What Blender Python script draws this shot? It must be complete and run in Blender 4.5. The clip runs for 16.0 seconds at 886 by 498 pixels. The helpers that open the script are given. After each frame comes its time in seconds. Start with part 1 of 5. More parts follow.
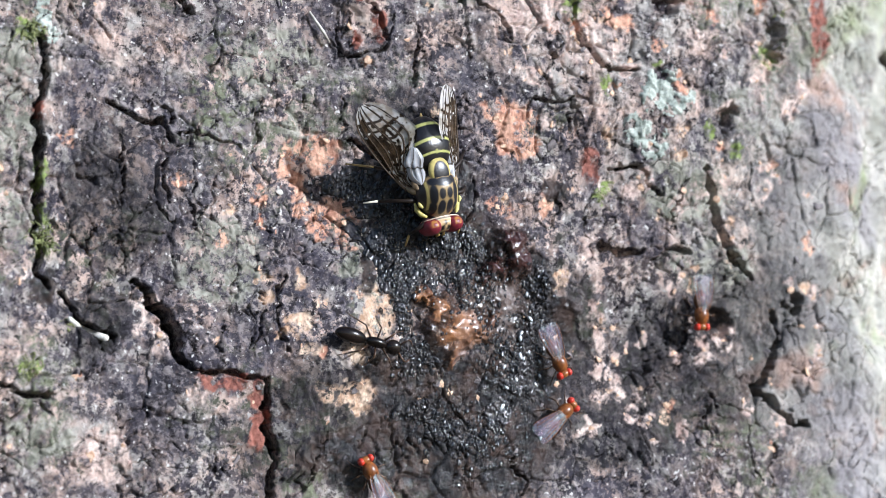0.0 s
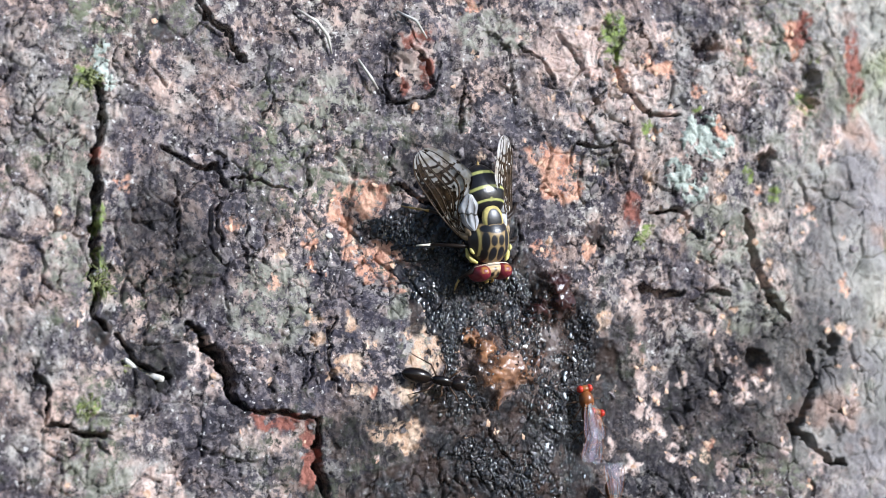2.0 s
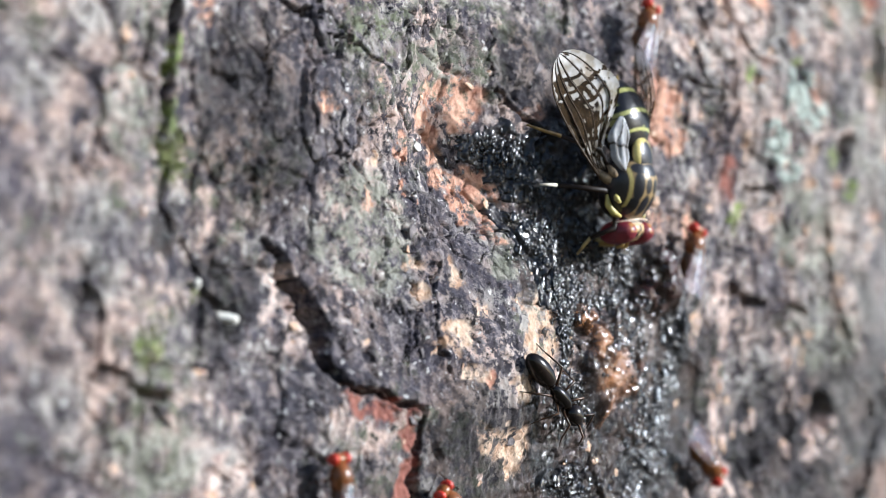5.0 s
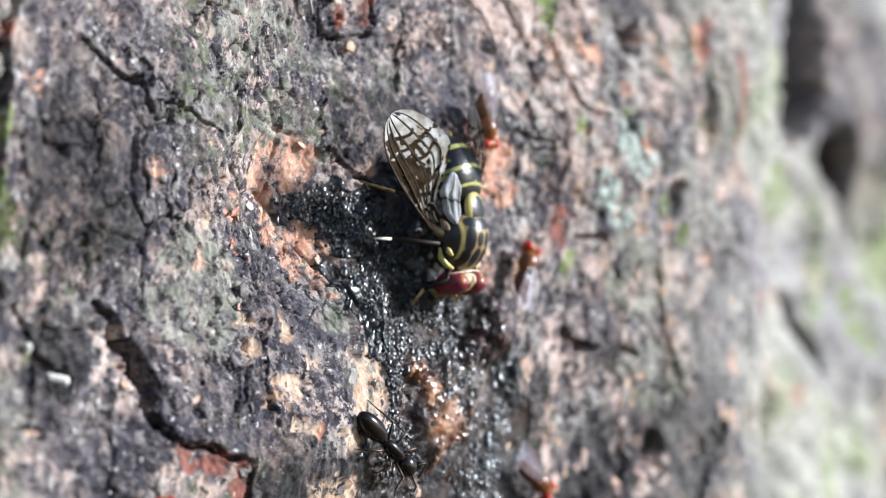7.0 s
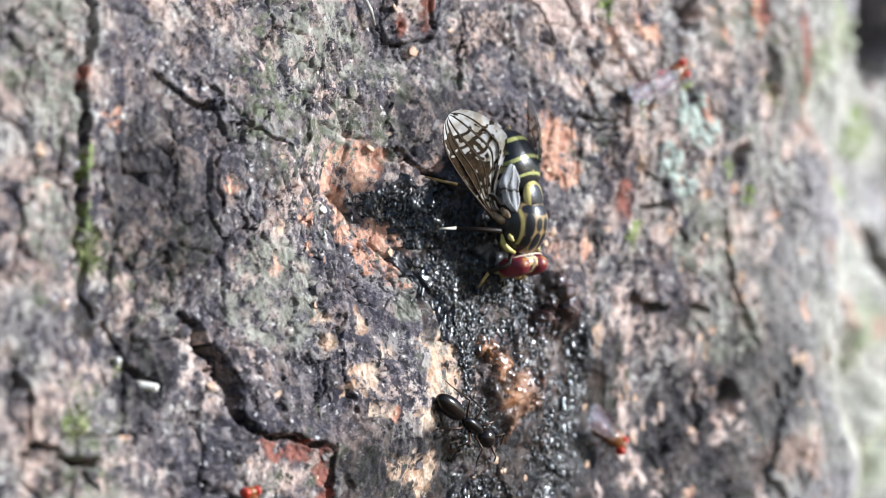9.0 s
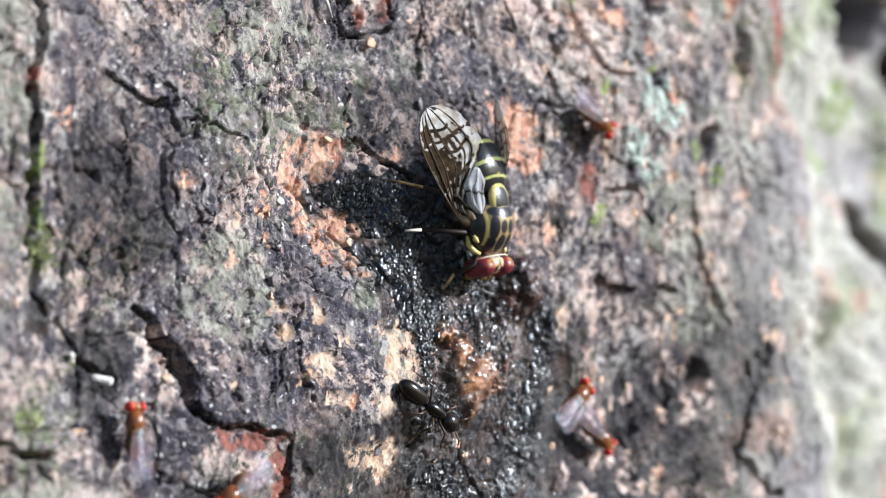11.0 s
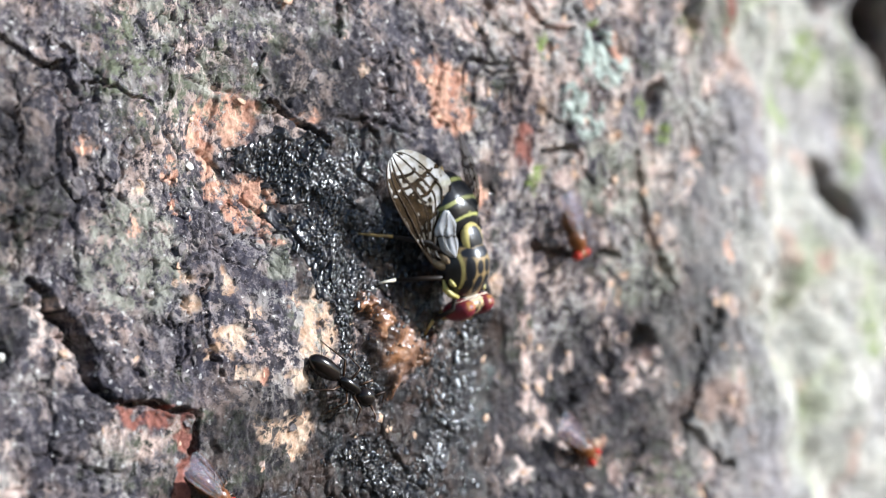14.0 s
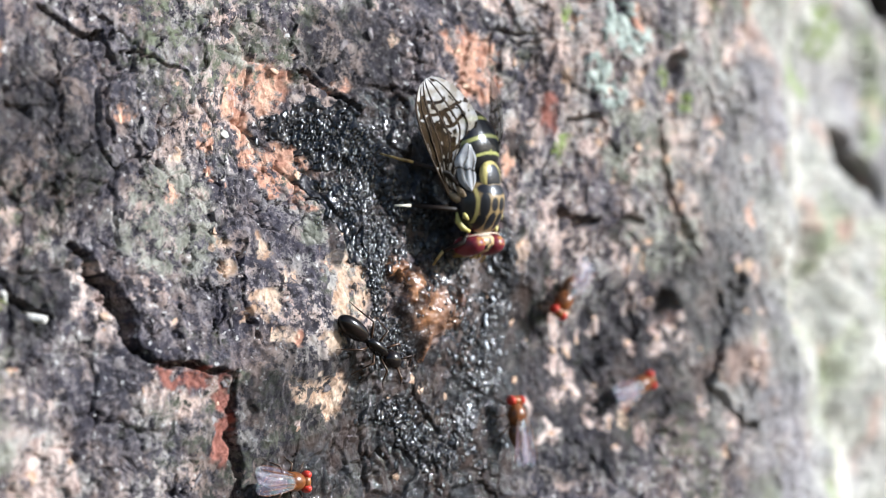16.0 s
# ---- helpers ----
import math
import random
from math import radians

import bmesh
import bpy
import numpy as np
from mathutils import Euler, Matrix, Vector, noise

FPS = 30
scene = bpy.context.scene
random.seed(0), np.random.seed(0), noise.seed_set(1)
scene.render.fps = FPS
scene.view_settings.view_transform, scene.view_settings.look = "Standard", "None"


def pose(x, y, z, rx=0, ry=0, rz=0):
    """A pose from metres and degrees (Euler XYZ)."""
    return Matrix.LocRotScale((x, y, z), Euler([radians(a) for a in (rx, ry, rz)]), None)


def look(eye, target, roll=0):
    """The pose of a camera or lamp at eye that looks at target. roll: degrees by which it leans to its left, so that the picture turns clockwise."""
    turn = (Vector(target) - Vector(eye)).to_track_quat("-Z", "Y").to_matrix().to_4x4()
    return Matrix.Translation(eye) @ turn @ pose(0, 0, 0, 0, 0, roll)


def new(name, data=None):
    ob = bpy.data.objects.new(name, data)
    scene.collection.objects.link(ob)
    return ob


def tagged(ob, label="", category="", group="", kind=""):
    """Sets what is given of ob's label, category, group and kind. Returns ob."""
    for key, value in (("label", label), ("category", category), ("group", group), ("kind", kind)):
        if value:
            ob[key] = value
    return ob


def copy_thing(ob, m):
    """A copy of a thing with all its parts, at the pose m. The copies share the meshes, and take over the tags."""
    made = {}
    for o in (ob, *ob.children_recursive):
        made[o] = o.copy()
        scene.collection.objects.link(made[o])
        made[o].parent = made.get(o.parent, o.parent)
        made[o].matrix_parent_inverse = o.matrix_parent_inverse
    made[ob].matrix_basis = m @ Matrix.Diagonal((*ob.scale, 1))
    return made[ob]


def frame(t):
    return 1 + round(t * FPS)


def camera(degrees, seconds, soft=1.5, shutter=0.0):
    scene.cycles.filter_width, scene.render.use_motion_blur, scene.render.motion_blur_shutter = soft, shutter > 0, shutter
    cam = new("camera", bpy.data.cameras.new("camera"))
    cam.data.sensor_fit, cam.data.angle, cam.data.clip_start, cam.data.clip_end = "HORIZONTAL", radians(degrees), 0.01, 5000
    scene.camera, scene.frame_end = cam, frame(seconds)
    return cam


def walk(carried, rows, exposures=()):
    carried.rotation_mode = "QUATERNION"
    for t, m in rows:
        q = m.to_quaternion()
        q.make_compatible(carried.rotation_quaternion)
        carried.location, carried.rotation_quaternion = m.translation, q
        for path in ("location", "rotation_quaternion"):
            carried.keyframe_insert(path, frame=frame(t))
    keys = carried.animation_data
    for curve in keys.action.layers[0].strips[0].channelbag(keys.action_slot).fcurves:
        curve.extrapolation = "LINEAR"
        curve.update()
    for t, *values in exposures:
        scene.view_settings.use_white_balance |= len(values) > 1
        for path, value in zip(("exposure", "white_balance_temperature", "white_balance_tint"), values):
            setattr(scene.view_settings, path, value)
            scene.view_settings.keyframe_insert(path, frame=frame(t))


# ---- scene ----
cam = camera(18.0, 16.0, soft=0.8)
walk(cam, [
    (0, pose(-0.053929, -0.152086, 1.186074, 94.031, 1.689, -20.051)),
    (0.5, pose(-0.055525, -0.153485, 1.184802, 94.611, 1.813, -20.363)),
    (1, pose(-0.057492, -0.154557, 1.184935, 94.857, 1.805, -20.376)),
    (1.5, pose(-0.058269, -0.154867, 1.185536, 94.891, 1.806, -20.200)),
    (2, pose(-0.057989, -0.154313, 1.186166, 94.808, 1.770, -20.160)),
    (2.5, pose(-0.057518, -0.153437, 1.185431, 95.007, 1.690, -20.446)),
    (3, pose(-0.070703, -0.138493, 1.183669, 95.285, 1.388, -25.780)),
    (3.2, pose(-0.074463, -0.131501, 1.183927, 95.283, 1.160, -28.517)),
    (5.3, pose(-0.087503, -0.069925, 1.176865, 100.546, -0.541, -49.569)),
    (5.5, pose(-0.084551, -0.069827, 1.177697, 100.509, -0.536, -50.140)),
    (6, pose(-0.083948, -0.070519, 1.178352, 100.438, -0.358, -50.524)),
    (6.5, pose(-0.086837, -0.072844, 1.179830, 100.113, -0.168, -50.435)),
    (7, pose(-0.088290, -0.078046, 1.179730, 99.752, 0.029, -49.643)),
    (7.5, pose(-0.091069, -0.082934, 1.178156, 99.412, 0.400, -48.856)),
    (8, pose(-0.092650, -0.088759, 1.179011, 98.707, 1.046, -47.650)),
    (8.5, pose(-0.089713, -0.093185, 1.182987, 97.412, 1.851, -45.533)),
    (9, pose(-0.091425, -0.090427, 1.184297, 96.721, 2.189, -44.727)),
    (9.5, pose(-0.091209, -0.091436, 1.184021, 96.372, 2.269, -44.125)),
    (9.7, pose(-0.089082, -0.093689, 1.185416, 96.070, 2.311, -43.752)),
    (11.8, pose(-0.088845, -0.095899, 1.185938, 95.608, 2.693, -43.035)),
    (12, pose(-0.088853, -0.095015, 1.185748, 95.649, 2.785, -43.191)),
    (12.5, pose(-0.088136, -0.094959, 1.185364, 95.561, 2.751, -43.022)),
    (13, pose(-0.086778, -0.094493, 1.185190, 95.429, 2.817, -42.935)),
    (13.5, pose(-0.085267, -0.094004, 1.185804, 95.121, 2.828, -42.741)),
    (14, pose(-0.080341, -0.096179, 1.187325, 94.452, 2.831, -41.735)),
    (14.5, pose(-0.082073, -0.096845, 1.186513, 94.326, 2.964, -41.537)),
    (15, pose(-0.082347, -0.096990, 1.185581, 94.433, 3.161, -41.545)),
    (15.5, pose(-0.082359, -0.097928, 1.185067, 94.450, 3.080, -41.314)),
    (16, pose(-0.082787, -0.098120, 1.185671, 94.402, 3.231, -41.311)),
], exposures=((0, 0.33, 5520, 8.8), (3.2, 0.32, 5520, 8.8), (5.3, 0.58, 5620, 7.2), (16, 0.55, 5640, 7.2)))

cam.data.dof.use_dof = True
cam.data.dof.aperture_fstop = 43.0

# ---- light ----
SUN_WAY = Vector((0.58, -0.72, 0.38)).normalized()
sun = new("sun", bpy.data.lights.new("sun", "SUN"))
sun.data.energy, sun.data.angle, sun.data.color = 5.0, radians(0.6), (1.0, 0.95, 0.90)
sun.matrix_world = look(SUN_WAY * 3.0, (0, 0, 0))
world = bpy.data.worlds.new("sky")
scene.world = world
world.use_nodes = True
sky = world.node_tree.nodes.new("ShaderNodeTexSky")
sky.sky_type, sky.sun_disc = "NISHITA", False
sky.sun_elevation = math.asin(SUN_WAY.z)
sky.sun_rotation = math.atan2(SUN_WAY.x, SUN_WAY.y)
world.node_tree.nodes["Background"].inputs["Strength"].default_value = 0.085
world.node_tree.links.new(sky.outputs["Color"], world.node_tree.nodes["Background"].inputs["Color"])

MM = 0.001
HEIGHT = 1.2  # of the sap spot above the ground


# ---- materials ----
class Nodes:
    """A short way to wire one material."""

    def __init__(self, name):
        self.mat = bpy.data.materials.new(name)
        self.mat.use_nodes = True
        self.tree = self.mat.node_tree
        self.shader = self.tree.nodes["Principled BSDF"]
        self.place = self.add("ShaderNodeTexCoord").outputs["Object"]

    def add(self, kind, **sets):
        node = self.tree.nodes.new(kind)
        for key, value in sets.items():
            node.inputs[key].default_value = value
        return node

    def link(self, a, b):
        self.tree.links.new(a, b)

    def noise(self, scale, detail=4.0, rough=0.6, low=0.0, high=1.0, vector=None):
        node = self.add("ShaderNodeTexNoise", Scale=scale, Detail=detail, Roughness=rough)
        self.link(vector or self.place, node.inputs["Vector"])
        return self.span(node.outputs["Fac"], low, high)

    def cells(self, scale, low=0.0, high=1.0, feature="F1", vector=None):
        node = self.add("ShaderNodeTexVoronoi", Scale=scale)
        node.feature = feature
        self.link(vector or self.place, node.inputs["Vector"])
        return self.span(node.outputs["Distance"], low, high)

    def span(self, socket, low, high):
        node = self.add("ShaderNodeMapRange")
        node.inputs["From Min"].default_value, node.inputs["From Max"].default_value = low, high
        self.link(socket, node.inputs["Value"])
        return node.outputs["Result"]

    def spot(self, name):
        node = self.add("ShaderNodeAttribute")
        node.attribute_name = name
        return node.outputs["Fac"]

    def times(self, a, b):
        node = self.add("ShaderNodeMath")
        node.operation = "MULTIPLY"
        for n, s in enumerate((a, b)):
            if isinstance(s, (int, float)):
                node.inputs[n].default_value = s
            else:
                self.link(s, node.inputs[n])
        return node.outputs[0]

    def mix(self, fac, a, b):
        node = self.add("ShaderNodeMix")
        node.data_type = "RGBA"
        for n, s in ((0, fac), (6, a), (7, b)):
            if isinstance(s, tuple):
                node.inputs[n].default_value = (*s, 1.0)
            elif isinstance(s, (int, float)):
                node.inputs[n].default_value = s
            else:
                self.link(s, node.inputs[n])
        return node.outputs[2]

    def value(self, fac, a, b):
        node = self.add("ShaderNodeMix")
        for n, s in ((0, fac), (2, a), (3, b)):
            if isinstance(s, (int, float)):
                node.inputs[n].default_value = s
            else:
                self.link(s, node.inputs[n])
        return node.outputs[0]

    def bump(self, height, strength, distance):
        node = self.add("ShaderNodeBump", Strength=strength)
        node.inputs["Distance"].default_value = distance
        self.link(height, node.inputs["Height"])
        self.link(node.outputs["Normal"], self.shader.inputs["Normal"])

    def put(self, **sets):
        names = {"color": "Base Color", "rough": "Roughness", "metal": "Metallic", "spec": "Specular IOR Level", "coat": "Coat Weight",
                 "coat_rough": "Coat Roughness", "alpha": "Alpha", "see": "Transmission Weight", "ior": "IOR", "sheen": "Sheen Weight",
                 "sub": "Subsurface Weight"}
        for key, value in sets.items():
            to = self.shader.inputs[names[key]]
            if isinstance(value, tuple):
                to.default_value = (*value, 1.0)
            elif isinstance(value, (int, float)):
                to.default_value = value
            else:
                self.link(value, to)
        return self.mat


def bark_material():
    n = Nodes("bark")
    stretch = n.add("ShaderNodeVectorMath")
    stretch.operation = "MULTIPLY"
    stretch.inputs[1].default_value = (1.0, 1.0, 0.62)
    n.link(n.place, stretch.inputs[0])
    fibre = stretch.outputs[0]
    c = n.mix(n.noise(330, 6, 0.72, 0.36, 0.64), (0.015, 0.0135, 0.021), (0.098, 0.087, 0.110))
    c = n.mix(n.noise(75, 3, 0.6, 0.46, 0.66), c, n.mix(n.noise(900, 4, 0.7, 0.36, 0.64), (0.045, 0.032, 0.031), (0.160, 0.122, 0.114)))
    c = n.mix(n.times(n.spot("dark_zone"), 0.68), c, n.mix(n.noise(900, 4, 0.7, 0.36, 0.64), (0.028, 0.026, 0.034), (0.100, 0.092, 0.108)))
    c = n.mix(n.noise(2700, 4, 0.75, 0.50, 0.58), c, (0.235, 0.205, 0.212))
    plate = n.span(n.spot("plate"), 0.58, 0.90)
    c = n.mix(n.times(plate, n.noise(700, 5, 0.75, 0.44, 0.62)), c, (0.29, 0.238, 0.222))
    c = n.mix(n.times(n.noise(430, 6, 0.78, 0.52, 0.58), n.noise(120, 3, 0.6, 0.40, 0.60)), c, n.mix(n.noise(1100, 4, 0.7, 0.40, 0.60), (0.14, 0.106, 0.098), (0.37, 0.272, 0.230)))
    c = n.mix(n.times(n.noise(520, 6, 0.78, 0.53, 0.58), 0.75), c, (0.036, 0.031, 0.045))
    clusters = n.noise(170, 4, 0.65, 0.38, 0.58)
    fleck = n.times(n.noise(1500, 5, 0.75, 0.49, 0.54), clusters)
    pale = n.value(n.spot("pale_zone"), fleck, n.noise(620, 6, 0.78, 0.44, 0.57))
    c = n.mix(pale, c, n.mix(n.noise(300, 4, 0.6, 0.42, 0.58), (0.48, 0.44, 0.40), (0.66, 0.49, 0.41)))
    c = n.mix(n.noise(1300, 5, 0.8, 0.55, 0.60), c, (0.020, 0.016, 0.019))
    c = n.mix(n.noise(3000, 2, 0.6, 0.655, 0.69), c, (0.70, 0.67, 0.64))
    algae = n.times(n.noise(105, 4, 0.65, 0.53, 0.63), n.noise(1300, 5, 0.75, 0.47, 0.58))
    c = n.mix(algae, c, (0.21, 0.222, 0.145))
    # dark stains, and shade painted along the left furrow
    c = n.mix(n.times(n.spot("stain_shade"), n.noise(420, 4, 0.65, -0.05, 0.80)), c, (0.017, 0.015, 0.017))
    c = n.mix(n.times(n.spot("grey_lichen"), n.noise(1100, 6, 0.8, 0.46, 0.54)), c, n.mix(n.noise(700, 3, 0.6, 0.4, 0.6), (0.20, 0.20, 0.155), (0.45, 0.43, 0.36)))
    right = n.mix(n.noise(300, 5, 0.65, 0.38, 0.62), (0.40, 0.39, 0.33), (0.80, 0.76, 0.67))
    right = n.mix(n.noise(90, 3, 0.6, 0.44, 0.60), right, (0.40, 0.37, 0.37))
    right = n.mix(n.noise(150, 3, 0.6, 0.55, 0.68), right, (0.34, 0.39, 0.20))
    right = n.mix(n.noise(230, 3, 0.6, 0.57, 0.68), right, (0.56, 0.39, 0.31))
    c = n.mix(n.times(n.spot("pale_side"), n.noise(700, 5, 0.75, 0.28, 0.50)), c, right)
    c = n.mix(n.times(n.spot("orange"), n.noise(820, 6, 0.8, 0.44, 0.50)), c,
              n.mix(n.noise(1300, 5, 0.7, 0.38, 0.62), (0.50, 0.23, 0.15), (0.88, 0.54, 0.38)))
    c = n.mix(n.times(n.spot("tan"), n.noise(900, 6, 0.8, 0.44, 0.51)), c,
              n.mix(n.noise(1300, 5, 0.7, 0.38, 0.62), (0.52, 0.32, 0.20), (0.90, 0.70, 0.53)))
    c = n.mix(n.times(n.spot("pink"), n.noise(1500, 4, 0.7, 0.40, 0.52)), c,
              n.mix(n.noise(1000, 5, 0.7, 0.38, 0.62), (0.50, 0.35, 0.30), (0.90, 0.74, 0.65)))
    c = n.mix(n.times(n.spot("maroon"), n.noise(1000, 5, 0.75, 0.38, 0.50)), c,
              n.mix(n.noise(1000, 5, 0.7, 0.38, 0.62), (0.12, 0.038, 0.032), (0.42, 0.17, 0.125)))
    c = n.mix(n.times(n.spot("moss"), n.noise(1600, 3, 0.7, 0.40, 0.56)), c,
              n.mix(n.noise(1600, 3, 0.65, 0.35, 0.65), (0.08, 0.10, 0.028), (0.32, 0.40, 0.12)))
    # shade inside the far gaps, painted as near-black colour
    c = n.mix(n.spot("gap_shade"), c, n.mix(n.noise(700, 4, 0.7, 0.4, 0.6), (0.012, 0.010, 0.010), (0.05, 0.035, 0.03)))
    wet = n.spot("wet")
    c = n.mix(n.times(wet, n.noise(800, 5, 0.75, -0.9, 0.55)), c, n.mix(n.noise(500, 4, 0.7, 0.45, 0.6), (0.012, 0.011, 0.013), (0.052, 0.032, 0.025)))
    n.bump(n.value(0.5, n.noise(2600, 6, 0.85), n.noise(1900, 5, 0.8, 0, 1, fibre)), 1.0, 0.00030)
    ripple = n.add("ShaderNodeBump", Strength=1.0)
    ripple.inputs["Distance"].default_value = 0.00022
    n.link(n.noise(2300, 4, 0.65), ripple.inputs["Height"])
    n.link(ripple.outputs["Normal"], n.shader.inputs["Coat Normal"])
    film = n.times(wet, n.noise(1100, 5, 0.7, 0.34, 0.52))
    return n.put(color=c, rough=n.value(wet, n.noise(900, 3, 0.6, -1.1, 0.9), 0.60), spec=n.value(wet, 0.30, 0.15), coat=film, coat_rough=0.12)


def plain(name, dark, light, scale, rough, bump=0.0, **more):
    n = Nodes(name)
    c = n.mix(n.noise(scale, 4, 0.65, 0.34, 0.66), dark, light)
    if bump:
        n.bump(n.noise(scale * 2.2, 4, 0.7), 0.6, bump)
    return n.put(color=c, rough=rough, **more)


def patterned(name, ground, marks, rough, **more):
    """marks: (attribute, colour), laid over each other in turn."""
    n = Nodes(name)
    c = n.mix(n.noise(1800, 3, 0.6, 0.35, 0.65), tuple(0.75 * v for v in ground), ground)
    for spot, colour in marks:
        c = n.mix(n.spot(spot), c, n.mix(n.noise(2600, 3, 0.6, 0.35, 0.65), tuple(0.72 * v for v in colour), colour))
    n.bump(n.noise(5200, 3, 0.6), 0.35, 0.00004)
    return n.put(color=c, rough=rough, **more)


def sap_material():
    n = Nodes("sap")
    c = n.mix(n.noise(520, 5, 0.65, 0.36, 0.64), (0.010, 0.007, 0.007), (0.085, 0.050, 0.036))
    c = n.mix(n.times(n.spot("amber"), n.noise(600, 5, 0.7, 0.26, 0.62)), c, n.mix(n.noise(800, 4, 0.65, 0.35, 0.65), (0.14, 0.050, 0.022), (0.50, 0.23, 0.095)))
    c = n.mix(n.times(n.spot("clot"), n.noise(500, 3, 0.6, 0.2, 0.5)), c, (0.034, 0.008, 0.006))
    c = n.mix(n.times(n.spot("milky"), n.noise(600, 5, 0.7, 0.42, 0.66)), c, (0.20, 0.165, 0.155))
    n.bump(n.value(0.5, n.noise(1500, 4, 0.6), n.cells(2000, 0.0, 0.8)), 1.0, 0.00020)
    n.link(n.shader.inputs["Normal"].links[0].from_socket, n.shader.inputs["Coat Normal"])
    body = n.value(n.spot("amber"), n.value(n.spot("milky"), n.noise(450, 5, 0.7, 0.32, 0.62), n.noise(450, 5, 0.7, 0.10, 0.42)), 0.92)
    body = n.value(n.spot("clot"), body, 1.0)
    return n.put(color=c, rough=0.55, spec=0.2, coat=1.0, coat_rough=0.17, alpha=n.times(body, n.spot("cover")))


def wing_material(name, brown, clear, pale=((0.60, 0.57, 0.52), (0.84, 0.84, 0.86)), shine=0.4):
    n = Nodes(name)
    spots = n.span(n.spot("spots"), 0.12, 0.80)
    c = n.mix(spots, n.mix(n.noise(1500, 2, 0.6, 0.4, 0.6), *pale), n.mix(n.noise(1400, 4, 0.6, 0.40, 0.62), brown, tuple(3.0 * v for v in brown)))
    n.shader.inputs["Thin Film Thickness"].default_value = 420.0 if clear < 0.3 else 0.0
    n.shader.inputs["Thin Film IOR"].default_value = 1.5
    n.bump(n.spot("ribs"), 0.8, 0.00005)
    return n.put(color=c, rough=n.value(spots, 0.32, 0.75), spec=n.value(spots, 0.5, 0.04), coat=n.value(spots, shine, 0.0), coat_rough=0.32, alpha=n.value(spots, clear, 0.86))


BARK = bark_material()
SAP = sap_material()
FLAKE = plain("bark flake", (0.05, 0.046, 0.052), (0.30, 0.26, 0.255), 1300, 0.85, 0.0003)
WOOD = plain("bare wood flake", (0.50, 0.27, 0.16), (0.85, 0.62, 0.44), 1400, 0.8, 0.0002)
TWIG = plain("dry twig", (0.36, 0.33, 0.28), (0.80, 0.77, 0.70), 1200, 0.8, 0.0001)
MOSS = plain("moss", (0.07, 0.085, 0.03), (0.29, 0.31, 0.12), 900, 0.75)
LICHEN = plain("lichen", (0.22, 0.25, 0.215), (0.58, 0.62, 0.55), 1500, 0.9, 0.0002)
BUBBLE = plain("wet black grit", (0.008, 0.009, 0.012), (0.040, 0.034, 0.034), 900, 0.55, 0.00005, spec=0.12, coat=1.0, coat_rough=0.15)
DROP = plain("clear wet drops", (0.010, 0.011, 0.014), (0.040, 0.036, 0.038), 900, 0.30, spec=0.8, coat=1.0, coat_rough=0.26, alpha=0.65)
# White glints of the sap, given as a pale colour.
GLINT = plain("pale glint", (0.42, 0.44, 0.48), (0.80, 0.82, 0.84), 1500, 0.25, coat=0.6)
BLACK = plain("black shell", (0.004, 0.003, 0.003), (0.014, 0.009, 0.007), 1500, 0.20, spec=0.35)
BROWN_LEG = plain("brown leg", (0.020, 0.010, 0.006), (0.11, 0.055, 0.025), 2500, 0.35)
DARK_LEG = plain("black leg", (0.006, 0.004, 0.003), (0.022, 0.013, 0.008), 2500, 0.5, spec=0.3)
OCHRE_LEG = plain("ochre leg", (0.10, 0.060, 0.020), (0.40, 0.28, 0.09), 2500, 0.45)
YELLOW_LEG = plain("yellow leg", (0.34, 0.20, 0.05), (0.70, 0.52, 0.20), 2500, 0.4)
YELLOW = plain("yellow shell", (0.46, 0.38, 0.09), (0.66, 0.58, 0.20), 2200, 0.40)
PALE_FOOT = plain("pale foot", (0.60, 0.52, 0.38), (0.85, 0.80, 0.68), 2500, 0.4)
THORAX = patterned("fly thorax", (0.34, 0.235, 0.105), (("dark", (0.016, 0.016, 0.020)), ("yellow", (0.58, 0.48, 0.16))), 0.36, spec=0.5)
ABDOMEN = patterned("fly abdomen", (0.010, 0.009, 0.010), (("yellow", (0.46, 0.46, 0.15)),), 0.30, spec=0.6)
EYE = patterned("red eye", (0.20, 0.020, 0.032), (("yellow", (0.50, 0.24, 0.05)),), 0.42, spec=0.5)
FACE = patterned("fly face", (0.58, 0.40, 0.20), (("dark", (0.015, 0.012, 0.012)), ("pale", (0.82, 0.74, 0.60))), 0.4)
# Whitish bases of wing and lobe hold part of their sky and sun reflection.
WING = wing_material("mottled wing", (0.022, 0.014, 0.007), 0.62, ((0.48, 0.42, 0.33), (0.90, 0.88, 0.86)), 1.0)
LOBE = wing_material("pale lobe", (0.03, 0.022, 0.014), 0.66, ((0.40, 0.40, 0.42), (0.62, 0.63, 0.66)), 1.0)
ROOT = plain("tan wing root", (0.08, 0.05, 0.025), (0.44, 0.32, 0.19), 2600, 0.4)
RIM = plain("cream rim", (0.62, 0.42, 0.30), (0.82, 0.68, 0.52), 2200, 0.4)
# Lilac and cyan bases paint in the iridescent sheen of these wings.
WING_SMALL = wing_material("clear wing", (0.30, 0.18, 0.10), 0.17, ((0.56, 0.42, 0.56), (0.38, 0.54, 0.58)), 0.8)
VEIN = plain("wing vein", (0.02, 0.012, 0.006), (0.08, 0.045, 0.02), 3000, 0.6)
AMBER = plain("amber fly body", (0.12, 0.038, 0.010), (0.34, 0.12, 0.030), 1500, 0.30)
DUSK = plain("dark fly belly", (0.03, 0.014, 0.008), (0.20, 0.085, 0.028), 1500, 0.30)
